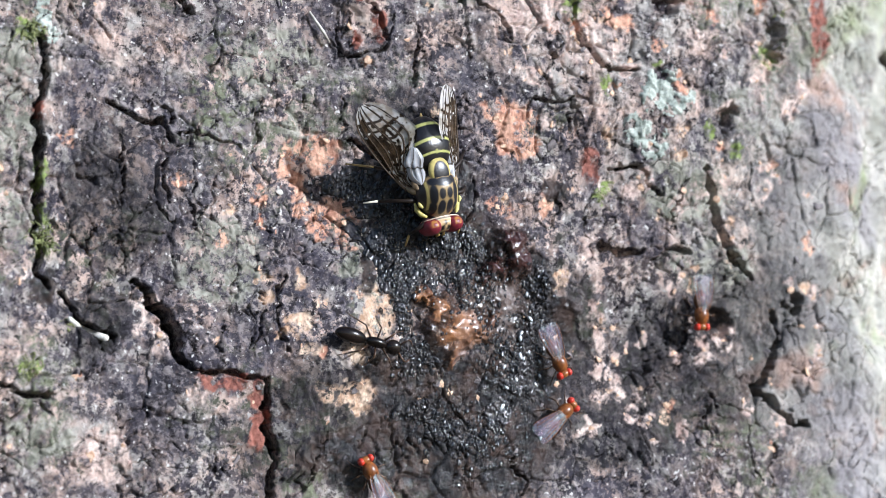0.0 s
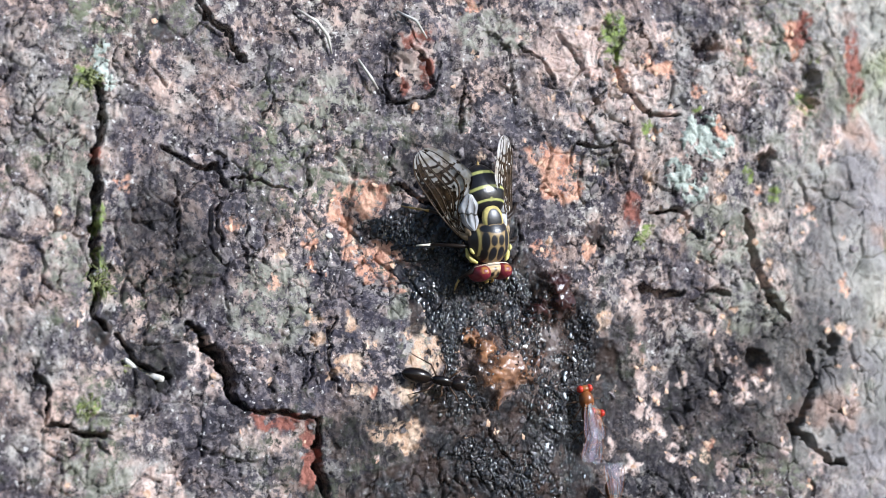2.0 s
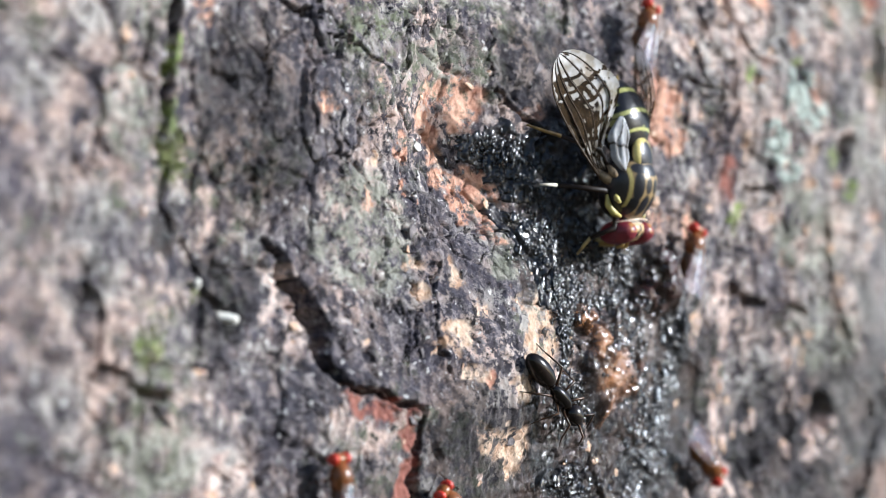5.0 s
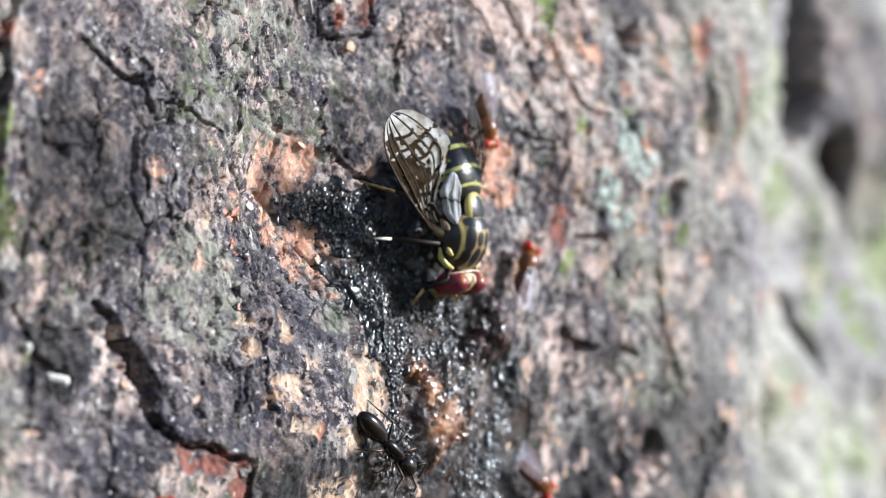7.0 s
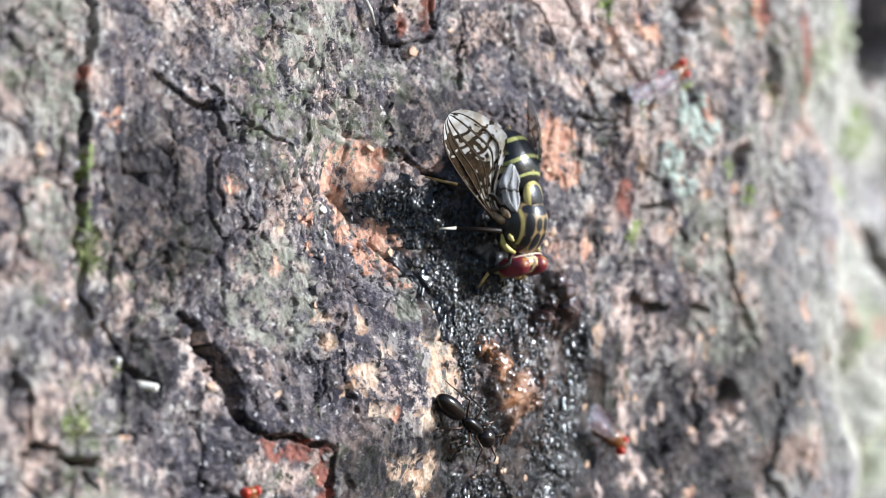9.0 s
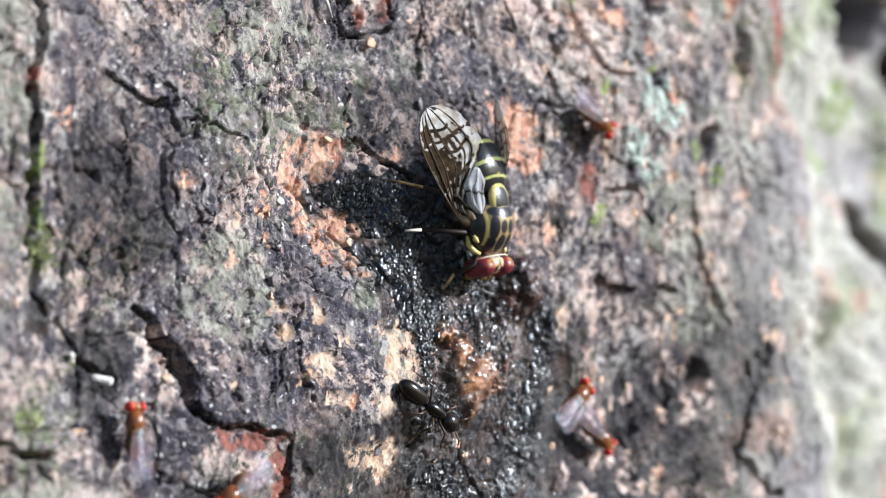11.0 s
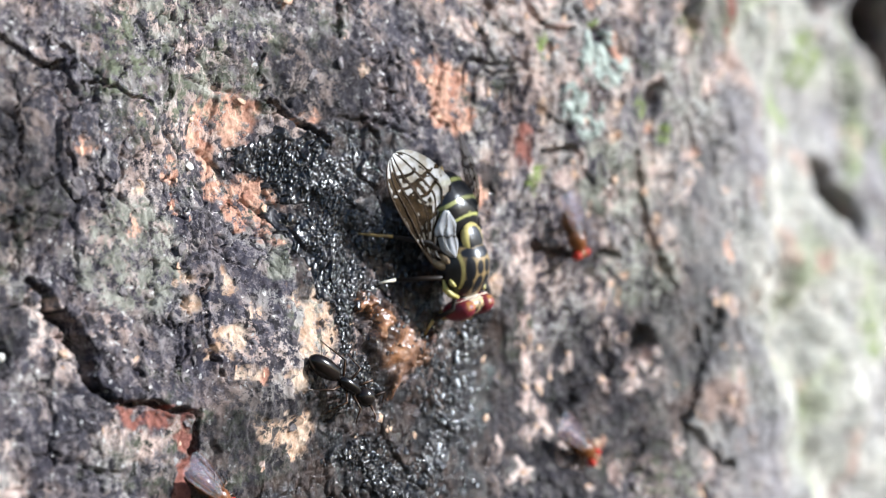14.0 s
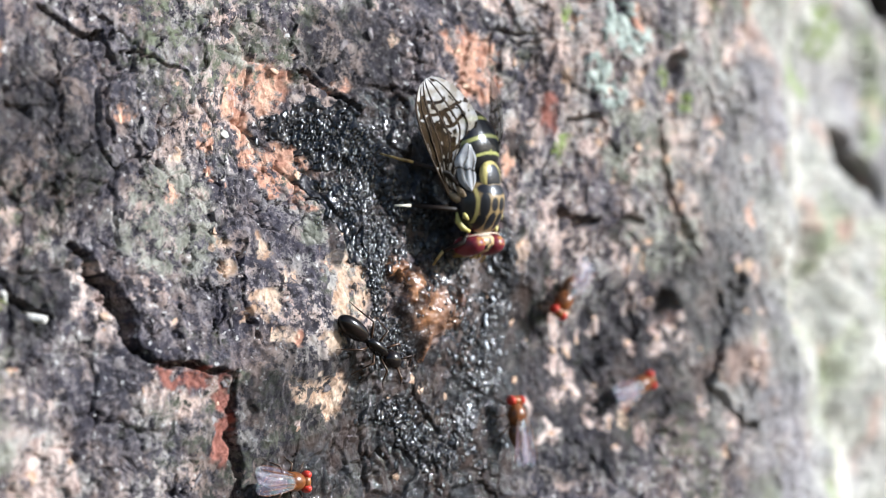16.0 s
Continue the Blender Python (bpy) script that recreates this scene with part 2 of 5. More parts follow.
RED = plain("bright red eye", (0.42, 0.022, 0.012), (0.66, 0.06, 0.03), 2500, 0.3)
EARTH = plain("forest floor", (0.030, 0.024, 0.014), (0.10, 0.085, 0.045), 9, 0.95, 0.01)
TRUNK = plain("rough bark", (0.06, 0.055, 0.05), (0.22, 0.20, 0.17), 60, 0.9, 0.004)


# ---- shapes ----
LATTICE = np.random.RandomState(11).rand(256, 256)
JITTER = np.random.RandomState(12).rand(256, 256, 2)


def smooth(a, b, x):
    t = np.clip((x - a) / (b - a), 0.0, 1.0)
    return t * t * (3 - 2 * t)


def grain(x, z, size, seed=0):
    """Smooth noise from 0 to 1 with lumps about size across."""
    u, v = x / size + seed * 17.3, z / size + seed * 9.1
    i, j = np.floor(u).astype(int), np.floor(v).astype(int)
    f, g = u - i, v - j
    f, g = f * f * (3 - 2 * f), g * g * (3 - 2 * g)
    at = lambda a, b: LATTICE[a % 256, b % 256]
    return (at(i, j) * (1 - f) + at(i + 1, j) * f) * (1 - g) + (at(i, j + 1) * (1 - f) + at(i + 1, j + 1) * f) * g


def rough_noise(x, z, size, octaves=4, gain=0.5, seed=0):
    total, weight, amount = 0.0, 0.0, 1.0
    for n in range(octaves):
        total = total + amount * grain(x, z, size / 2**n, seed + n)
        weight += amount
        amount *= gain
    return total / weight - 0.5


def cells(x, z, size, seed=0):
    """Distance to the nearest and to the second of scattered points, and a random value of the nearest."""
    u, v = x / size + seed * 7.7, z / size + seed * 3.9
    i, j = np.floor(u).astype(int), np.floor(v).astype(int)
    one, two, kind = np.full(u.shape, 9.0), np.full(u.shape, 9.0), np.zeros(u.shape)
    for a in (-1, 0, 1):
        for b in (-1, 0, 1):
            p = JITTER[(i + a) % 256, (j + b) % 256]
            d = np.hypot(i + a + p[..., 0] - u, j + b + p[..., 1] - v)
            near = d < one
            two = np.where(near, one, np.minimum(two, d))
            kind = np.where(near, LATTICE[(i + a) % 256, (j + b) % 256], kind)
            one = np.where(near, d, one)
    return one, two, kind


def line_distance(x, z, points):
    best, along = np.full(x.shape, 1e9), np.zeros(x.shape)
    for n, ((ax, az), (bx, bz)) in enumerate(zip(points, points[1:])):
        dx, dz = bx - ax, bz - az
        t = np.clip(((x - ax) * dx + (z - az) * dz) / (dx * dx + dz * dz), 0, 1)
        d = np.hypot(x - ax - t * dx, z - az - t * dz)
        along = np.where(d < best, (n + t) / (len(points) - 1), along)
        best = np.minimum(best, d)
    return best, along


def blots(x, z, ovals, edge=0.18):
    """1 inside the ovals (x, z, half width, half height), 0 outside, with a ragged rim."""
    wx = x + 1.3 * rough_noise(x, z, 1.5, 3, 0.6, 31) + 0.9 * rough_noise(x, z, 0.4, 3, 0.7, 33)
    wz = z + 1.3 * rough_noise(x, z, 1.5, 3, 0.6, 37) + 0.9 * rough_noise(x, z, 0.4, 3, 0.7, 39)
    out = np.zeros(x.shape)
    for a, b, w, h in ovals:
        r = np.hypot((wx - a) / w, (wz - b) / h)
        out = np.maximum(out, smooth(1 + edge, 1 - edge, r))
    return out


def swell(x, z):
    """The slow rise (-) and fall (+) of the bark's face into the trunk, in mm."""
    bump = lambda a, b, s, h: h * np.exp(-((x - a) ** 2 + (z - b) ** 2) / (2 * s * s))
    return (bump(-6.3, 1.2, 2.6, 1.3) + bump(-5.5, -8.2, 3.0, -1.5) + bump(17, 7.2, 4, -1.5) + bump(12.6, -9.3, 3.5, 1.3)
            + bump(-17, -6, 3, 0.8) + bump(-13.5, -10, 2.5, -0.6) + bump(8, 8, 3, -0.6) + bump(-3.5, 8.5, 3, 0.6)
            + bump(5, 1, 4, -0.7) + bump(1.6, -7.4, 2.2, -1.0) + bump(-2, -5.5, 1.8, -0.5))


# Cracks of the bark: points (x, z) in mm, half width, depth.
CRACKS = [
    ([(-16.3, -4.3), (-15.8, -4.8), (-15.0, -5.8), (-14.4, -7.1), (-14.0, -8.4), (-13.6, -9.0)], 0.30, 4.0),
    ([(-13.7, -9.1), (-12.2, -9.5), (-9.5, -9.9)], 0.15, 0.9),
    ([(-9.3, -9.8), (-9.2, -11.7), (-8.7, -14.3), (-8.9, -18)], 0.27, 1.8),
    ([(-17.7, 5.9), (-16.7, 5.3), (-15.9, 4.8), (-15.0, 4.7), (-14.5, 4.7), (-14.2, 3.8)], 0.17, 1.1),
    ([(-13.9, 4.0), (-12.3, 3.9), (-11.0, 3.7), (-10.0, 3.3)], 0.09, 0.6),
    ([(-15.2, 5.9), (-14.5, 5.6), (-13.9, 4.9)], 0.08, 0.6),
    ([(-17.0, 17.0), (-15.6, 14.4), (-15.0, 13.6), (-14.0, 12.7), (-13.4, 11.5), (-12.9, 10.9)], 0.20, 1.3),
    ([(-21.5, 9.5), (-21.5, 6.5), (-21.8, 5.3), (-21.7, 3.6), (-22.0, 1.3), (-21.9, -0.3), (-21.9, -2.5), (-21.5, -4.7)], 0.25, 1.4),
    ([(-20.6, -4.8), (-20.0, -5.7), (-19.3, -6.7), (-17.8, -7.3)], 0.24, 1.3),
    ([(-25.4, -6.3), (-24.7, -8.2), (-24.8, -9.6), (-23.2, -10.1)], 0.12, 0.8),
    ([(-23.1, -10.3), (-21.3, -10.6)], 0.26, 1.2),
    ([(18.8, 2.1), (19.2, -0.3), (20.4, -2.8), (21.7, -4.3)], 0.27, 4.0),
    ([(23.0, -6.3), (23.5, -7.9), (22.6, -9.8), (21.7, -11.0), (22.7, -11.7), (23.6, -12.7), (25.2, -13.6)], 0.22, 2.6),
    ([(12.4, 2.1), (13.0, 2.2), (14.0, 2.4), (14.7, 1.9), (14.8, 1.2), (15.8, 0.8)], 0.15, 1.8),
    ([(7.5, 6.5), (8.7, 6.0), (9.8, 6.2), (9.7, 4.4)], 0.11, 0.9),
    ([(4.4, 12.3), (5.6, 11.3), (6.4, 9.7)], 0.10, 0.8),
    ([(10.8, 12.8), (10.3, 11.2), (11.0, 9.4), (11.9, 8.0), (14.2, 8.0)], 0.18, 1.2),
    ([(-7.9, -3.9), (-8.4, -5.3), (-8.2, -6.9), (-7.9, -8.6)], 0.09, 0.7),
    ([(0.8, 10.5), (0.6, 8.2), (0.4, 6.8)], 0.09, 0.6),
    ([(2.6, 12.9), (3.7, 11.9), (3.9, 8.5)], 0.09, 0.6),
    ([(11.9, -2.2), (13.2, -3.0), (14.6, -2.8)], 0.26, 0.8), ([(15.4, -3.2), (16.6, -2.6), (17.7, -2.9)], 0.22, 0.7),
    ([(-14.4, 2.6), (-14.6, 1.3), (-14.3, 0.0)], 0.11, 0.7),
    ([(-17.1, 4.2), (-17.0, 2.3), (-17.0, 0.0)], 0.08, 0.5),
    ([(-3.4, 3.9), (-2.4, 3.1), (-1.5, 2.6), (-0.6, 1.9)], 0.17, 1.3),
    ([(-4.4, 9.6), (-3.0, 8.6), (-1.2, 9.2), (-0.6, 11.0)], 0.10, 0.6),
    ([(-2.9, 12.3), (-1.6, 11.0), (-1.2, 9.6)], 0.12, 0.6),
]
RUNS = random.Random(3)
for _ in range(46):
    a, b = RUNS.uniform(-26, 26), RUNS.uniform(-16, 15)
    run = [(a, b)]
    for _ in range(RUNS.randint(2, 4)):
        a, b = a + RUNS.uniform(-0.7, 0.7), b - RUNS.uniform(0.5, 1.3)
        run.append((a, b))
    CRACKS.append((run, RUNS.uniform(0.045, 0.08), RUNS.uniform(0.3, 0.6)))
HOLES = [(23.6, 10.1, 0.5, 1.3), (16.5, 12.3, 0.7, 0.7), (19.5, -6.9, 0.8, 0.8), (24.5, -6.0, 0.4, 0.6),
         (20.1, 5.3, 0.6, 0.5)]
FAR_GAPS = [([(42.0, 14.8), (43.4, 17.0), (45.0, 22.0), (46.5, 30.0)], 1.6, 13.0), ([(46.5, 12.5), (49.0, 10.0), (50.5, 8.0)], 0.9, 5.0), ([(42.6, 2.8), (42.9, 1.6), (44.6, 0.4)], 1.15, 6.0), ([(33.4, 8.8), (35.4, 9.6)], 0.85, 3.6)]
SPOTS = {
    "orange": [(-1.5, 3.2, 0.55, 0.40), (-7.0, 2.5, 0.80, 1.10), (-5.2, 3.1, 0.95, 1.15), (-6.7, 1.2, 0.49, 0.84), (-5.7, -0.2, 0.90, 0.60), (-5.5, -1.2, 0.8, 0.6), (-4.5, -0.4, 1.2, 0.95),
               (-4.1, -1.6, 0.47, 0.88), (5.5, 5.3, 1.06, 0.81), (6.9, 5.1, 0.93, 0.88), (6.6, 3.8, 1.37, 1.15), (5.5, 0.0, 0.88, 0.47),
               (8.0, 0.0, 0.37, 0.54), (12.7, 6.8, 0.42, 0.34), (17.1, 7.3, 0.35, 0.62), (9.3, 10.6, 1.84, 0.6), (-9.6, -12.0, 0.4, 1.6), (-8.8, 0.6, 0.4, 0.7),
               (23.1, 2.5, 0.5, 0.4), (25.4, -2.3, 0.6, 0.5), (13.2, 11.0, 1.0, 0.5), (22.5, 13.0, 0.6, 1.2)],
    "tan": [(-2.8, -5.0, 1.12, 0.47), (-2.8, -6.5, 1.0, 1.32), (-3.8, -8.6, 0.69, 0.72), (-5.7, -5.6, 0.48, 0.3), (-7.0, -4.5, 0.47, 0.53),
            (-7.1, -6.9, 0.65, 0.59), (-6.7, -8.3, 0.73, 0.45), (-6.0, 0.8, 0.31, 0.27), (-10.0, 1.6, 0.15, 0.13), (-4.5, -10.6, 1.86, 0.5), (-3.7, -11.6, 0.7, 0.6),
            (-9.1, -3.8, 0.35, 0.3), (-8.8, -5.2, 0.35, 0.4)],
    "pink": [(12.0, 1.3, 0.6, 0.8), (7.5, 7.8, 1.1, 0.7), (10.4, 9.4, 0.9, 1.1), (7.9, 11.3, 1.9, 1.5), (24.6, 6.0, 0.8, 0.7), (-16.4, -5.0, 0.55, 0.6), (-15.3, -7.9, 0.45, 0.8), (-15.9, -6.4, 0.5, 0.9), (-2.3, 11.2, 1.3, 1.6), (8.4, 12.0, 1.92, 1.97), (7.7, 7.6, 0.93, 0.41), (11.0, -3.2, 0.53, 1.02), (12.1, -7.5, 0.38, 1.37), (12.0, -11.4, 0.61, 0.48),
             (9.7, -12.0, 0.40, 0.35), (-15.8, -5.8, 0.45, 0.97), (-15.2, -6.9, 0.44, 0.65), (11.0, -13.2, 0.55, 0.4), (13.8, -12.6, 0.6, 0.4), (-13.4, -10.7, 0.6, 0.4),
             (11.2, 9.2, 0.8, 1.2), (8.4, 5.0, 0.4, 0.5), (16.4, -5.2, 0.5, 0.35), (18.6, -9.0, 0.5, 0.5), (-18.4, -14.0, 1.6, 1.6), (0.8, -11.6, 0.6, 0.7)],
    "maroon": [(11.3, 2.5, 0.50, 1.0), (-11.3, -9.95, 1.9, 0.50), (-9.6, -11.8, 0.50, 2.0), (-21.6, 5.5, 0.28, 0.8), (27.0, 11.4, 0.7, 2.73),
               (23.4, 13.8, 0.57, 1.44), (-2.2, 12.3, 0.9, 0.5), (-1.6, 10.2, 0.5, 0.9), (-2.9, 9.9, 0.4, 0.5)],
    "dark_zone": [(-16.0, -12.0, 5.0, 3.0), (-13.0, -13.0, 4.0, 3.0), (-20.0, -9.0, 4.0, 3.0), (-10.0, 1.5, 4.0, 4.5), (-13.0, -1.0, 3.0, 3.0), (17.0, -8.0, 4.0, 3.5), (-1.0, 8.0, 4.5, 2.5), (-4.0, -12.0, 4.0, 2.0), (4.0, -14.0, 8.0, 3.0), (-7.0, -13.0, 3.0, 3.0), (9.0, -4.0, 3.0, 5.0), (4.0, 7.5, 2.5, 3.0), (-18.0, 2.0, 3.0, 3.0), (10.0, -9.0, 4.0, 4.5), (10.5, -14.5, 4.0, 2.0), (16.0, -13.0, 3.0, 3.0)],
    # sap and wet stains; ovals at x -18.5 and -21.7 paint furrow shade
    "stain_shade": [(-18.5, -6.5, 2.0, 2.0), (-21.7, 4.0, 0.4, 1.4), (9.2, 0.4, 1.0, 1.2), (-21.5, -4.7, 0.7, 1.1), (-17.8, 12.7, 0.9, 0.8), (-6.5, -9.6, 1.6, 1.2), (8.0, -11.5, 3.0, 3.0), (-7.5, -11.0, 2.5, 1.2), (25.5, 6.0, 2.0, 4.0), (-4.0, -12.0, 4.5, 2.5), (-8.0, -13.5, 3.0, 2.5), (9.5, -8.5, 3.0, 5.0), (12.0, -13.0, 4.5, 3.0), (3.0, -14.0, 6.0, 3.5), (16.0, -10.0, 3.0, 4.5), (20.5, -8.0, 4.0, 5.5), (25.0, -3.0, 3.0, 6.0), (-1.0, 5.0, 3.0, 2.0), (-17.5, 0.5, 2.8, 4.0), (26.0, -10.0, 3.0, 4.0)],
    "pale_zone": [(-26.0, 4.0, 3.5, 9.0), (-20.0, -13.5, 4.5, 1.6), (10.5, 10.5, 6.0, 4.0), (20.0, 9.0, 6.0, 5.0), (14.0, 5.0, 3.5, 3.5), (-25.0, -9.0, 3.0, 4.0), (-16.0, 9.0, 3.5, 2.5),
                  (-22.0, 8.0, 2.0, 5.0), (-12.8, -11.2, 2.0, 0.8), (20.0, -1.0, 4.0, 4.0), (26, -10, 3, 5), (24.0, 3.0, 4.0, 6.0), (15.0, 10.0, 2.0, 3.0)],
    "lichen": [(15.9, 6.6, 1.74, 1.5), (14.7, 4.4, 1.45, 1.35), (15.3, 3.2, 0.74, 0.74), (-21.5, 11.0, 0.5, 1.5)],
    "grey_lichen": [(-23.0, 8.4, 1.2, 1.6), (-23.2, 4.5, 1.4, 2.4), (-23.6, -0.5, 1.2, 2.2), (-11.5, -3.4, 2.3, 2.7), (-6.3, 4.8, 1.4, 0.98), (2.6, 12.9, 2.16, 1.37), (-8.0, 8.5, 3.0, 2.0), (-22.0, -13.0, 2.2, 1.4), (-3.8, -3.4, 1.0, 1.0),
                    (19.0, -3.5, 3.0, 1.5), (17.5, 1.0, 3.0, 2.0), (23, 6, 3, 2)],
    "moss": [(-21.8, 1.4, 0.40, 0.8), (-21.9, -0.6, 0.30, 0.5), (-21.6, -2.0, 0.50, 0.6), (10.5, 13.1, 0.52, 1.42), (-22.0, 9.7, 0.78, 0.58), (-22.6, -8.9, 0.66, 0.44), (11.7, 0.7, 0.35, 0.45),
             (41.3, 9.4, 2.2, 1.6), (50.0, 3.0, 1.6, 2.4), (45.0, -6.0, 1.2, 2.2)],
}
SCATTER = random.Random(17)
SPOTS["pink"] += [(10.3, 9.6, 0.5, 0.7), (14.0, 13.3, 0.9, 0.5), (18.4, 9.8, 0.6, 0.8), (20.4, 13.4, 0.7, 0.9), (25.5, 7.0, 0.7, 0.6), (13.0, 9.4, 0.5, 0.8), (22.0, 7.4, 0.5, 0.4)]
SPOTS["pink"] += [(7.4, 7.8, 0.9, 0.55), (11.2, 10.4, 0.8, 0.7), (8.0, 12.2, 1.3, 1.2), (14.1, 1.0, 0.9, 0.7), (20.1, 5.9, 0.7, 0.5), (22.9, 2.5, 0.5, 0.35), (17.6, 6.6, 0.35, 0.6), (13.4, 8.2, 0.6, 0.4)]
SPOTS["pale_zone"] += [(9.0, 12.0, 3.0, 3.0), (13.5, 11.5, 3.0, 2.5), (12.5, 8.6, 2.0, 1.6), (19.5, 11.0, 4.0, 3.0)]
SPOTS["moss"] += [(12.1, 7.2, 0.40, 0.55), (10.3, 11.7, 0.35, 0.8), (12.2, 1.2, 0.35, 0.6), (23.3, 9.2, 0.7, 0.8), (15.4, 8.4, 0.4, 0.3), (21.0, 3.6, 0.4, 0.6), (18.8, 4.6, 0.3, 0.5)]
SPOTS["orange"] += [(12.3, 11.5, 0.6, 0.4), (15.6, 9.6, 0.5, 0.5), (19.0, 11.6, 0.5, 0.4), (-8.9, -0.9, 0.3, 0.4), (1.4, 14.5, 0.6, 0.4)]
for _ in range(55):
    r = SCATTER.uniform(0.16, 0.50)
    SPOTS[SCATTER.choice(("pink", "pink", "pink", "tan"))].append((SCATTER.uniform(9, 27), SCATTER.uniform(-15, 4), r * SCATTER.uniform(0.6, 1.0), r * SCATTER.uniform(0.8, 1.8)))
SPOTS["pink"] += [(10.9, -2.6, 0.5, 0.9), (11.6, -5.4, 0.35, 1.1), (11.9, -9.2, 0.35, 1.2)]
for _ in range(70):
    r = SCATTER.uniform(0.12, 0.36)
    SPOTS[SCATTER.choice(("pink", "pink", "tan", "orange"))].append((SCATTER.uniform(-25, 27), SCATTER.uniform(-15, 14), r, r * SCATTER.uniform(0.7, 1.5)))
SAP_OVALS = [(1.9, -7.2, 2.1, 2.3), (5.5, -4.0, 1.7, 2.6), (5.2, -7.6, 2.0, 3.0), (3.6, -5.0, 1.2, 1.2), (0.2, -5.2, 0.8, 0.6)]
WET_OVALS = SAP_OVALS + [(-1.7, -1.0, 1.3, 2.3), (-0.5, -4.0, 1.5, 2.6), (2.4, -1.6, 2.6, 2.0), (3.4, -3.4, 2.4, 1.4), (2.9, -11.4, 3.6, 2.6), (7.8, -10.0, 1.6, 3.4), (7.6, -5.0, 1.2, 2.6), (-3.0, 1.3, 1.5, 0.9), (-2.0, -2.0, 1.1, 2.0), (-3.0, -4.0, 0.6, 1.3), (-1.5, -9.5, 2.5, 1.2), (-0.5, -12.5, 3.0, 2.0), (2.5, -15.0, 5.0, 2.5), (-4.5, -14.5, 2.5, 1.6), (9.0, 0.6, 0.8, 0.95), (1.0, 1.5, 3.2, 1.8), (-17.8, 12.7, 0.8, 0.75), (-21.5, -4.7, 0.6, 1.05), (6.0, -13.5, 3.2, 2.6), (9.4, -7.5, 1.0, 3.0)]

GRIT_OVALS = [(-0.8, 1.0, 2.2, 1.4), (-0.2, -1.2, 2.2, 1.8), (-3.0, 1.4, 1.7, 1.0), (-2.0, -0.8, 1.7, 2.0), (-0.8, -3.0, 1.5, 2.0), (-1.1, -5.6, 0.55, 1.6), (-0.3, -8.8, 1.2, 1.0), (1.6, -2.4, 2.6, 1.2), (0.4, -4.2, 1.0, 1.2), (2.6, -3.6, 1.6, 0.9), (0.4, -12.2, 1.0, 0.6),
              (6.6, -9.8, 1.2, 2.4), (2.4, -13.6, 1.6, 1.0), (8.0, -6.0, 0.7, 2.4), (5.2, -12.4, 0.9, 0.9)]


def bark_face(x, z):
    """How far the bark's face stands out of the trunk's middle surface at x, z, in mm."""
    wx = x + 1.3 * rough_noise(x, z, 2.4, 4, 0.6, 3)
    wz = z + 1.3 * rough_noise(x, z, 2.4, 4, 0.6, 5)
    h = -swell(x, z) + 0.55 * rough_noise(x, z, 5.0, 3, 0.5, 7)
    one, two, kind = cells(wx / 0.75, wz, 3.1, 1)
    gate = smooth(0.02, 0.16, rough_noise(x, z, 4.0, 2, 0.5, 9))
    h += 0.16 * (kind - 0.5) - 0.26 * gate * smooth(0.07, 0.0, two - one)
    one, two, kind = cells(wx / 0.65, wz, 1.15, 2)
    gate = smooth(0.0, 0.12, rough_noise(x, z, 2.2, 2, 0.5, 12))
    h += 0.07 * (kind - 0.5) - 0.28 * gate * smooth(0.08, 0.02, two - one)
    one, two, kind = cells(wx / 0.7, wz, 0.42, 3)
    h += 0.05 * (kind - 0.5)
    # flaking ledges
    ledge = 7.0 * rough_noise(wx * 1.3, wz, 3.4, 4, 0.55, 25)
    h += 0.10 * (np.floor(ledge) + smooth(0.0, 0.22, ledge - np.floor(ledge)))
    h += 0.24 * rough_noise(x, z, 1.0, 4, 0.62, 15) + 0.08 * rough_noise(x / 0.7, z, 0.42, 3, 0.7, 19)
    # the corner of loose thick flakes
    corner = smooth(6.0, 9.5, x + 2.0 * rough_noise(x, z, 4, 2, 0.5, 55)) * smooth(3.0, 6.0, z + 0.10 * x + 2.0 * rough_noise(x, z, 4, 2, 0.5, 57)) * smooth(29, 26, x)
    one, two, kind = cells(wx / 0.9, wz, 1.5, 8)
    loose = smooth(0.0, 0.14, rough_noise(x, z, 2.6, 2, 0.5, 58))
    h += corner * (0.28 * (kind - 0.5) - 0.24 * loose * smooth(0.12, 0.02, two - one) + 0.45 * rough_noise(x, z, 0.9, 4, 0.65, 59))
    jx = x + 0.8 * rough_noise(x, z, 1.2, 4, 0.65, 21) + 0.50 * rough_noise(x, z, 0.55, 3, 0.65, 27)
    jz = z + 0.8 * rough_noise(x, z, 1.2, 4, 0.65, 23) + 0.50 * rough_noise(x, z, 0.55, 3, 0.65, 29)
    for points, width, depth in CRACKS:
        xs, zs = [p[0] for p in points], [p[1] for p in points]
        near = (x > min(xs) - 2) & (x < max(xs) + 2) & (z > min(zs) - 2) & (z < max(zs) + 2)
        d, along = line_distance(jx[near], jz[near], points)
        w = width * (0.55 + 0.45 * np.sin(np.pi * np.clip(along, 0.04, 0.96))) * 1.25
        h[near] -= 1.15 * depth * smooth(0.92 * w, 0.5 * w, d) - 0.10 * smooth(3.5 * w, 1.2 * w, d)
    h -= 1.1 * blots(x, z, HOLES, 0.5)
    # the plate that stands up beside the longest crack
    off = jx - np.interp(-jz, [4.3, 5.8, 7.1, 9.0], [-16.0, -14.9, -14.3, -13.5])
    h += 0.40 * smooth(-0.05, 0.25, off) * smooth(4.0, 0.5, off) * smooth(-3.6, -5.2, z) * smooth(-9.6, -9.0, z)
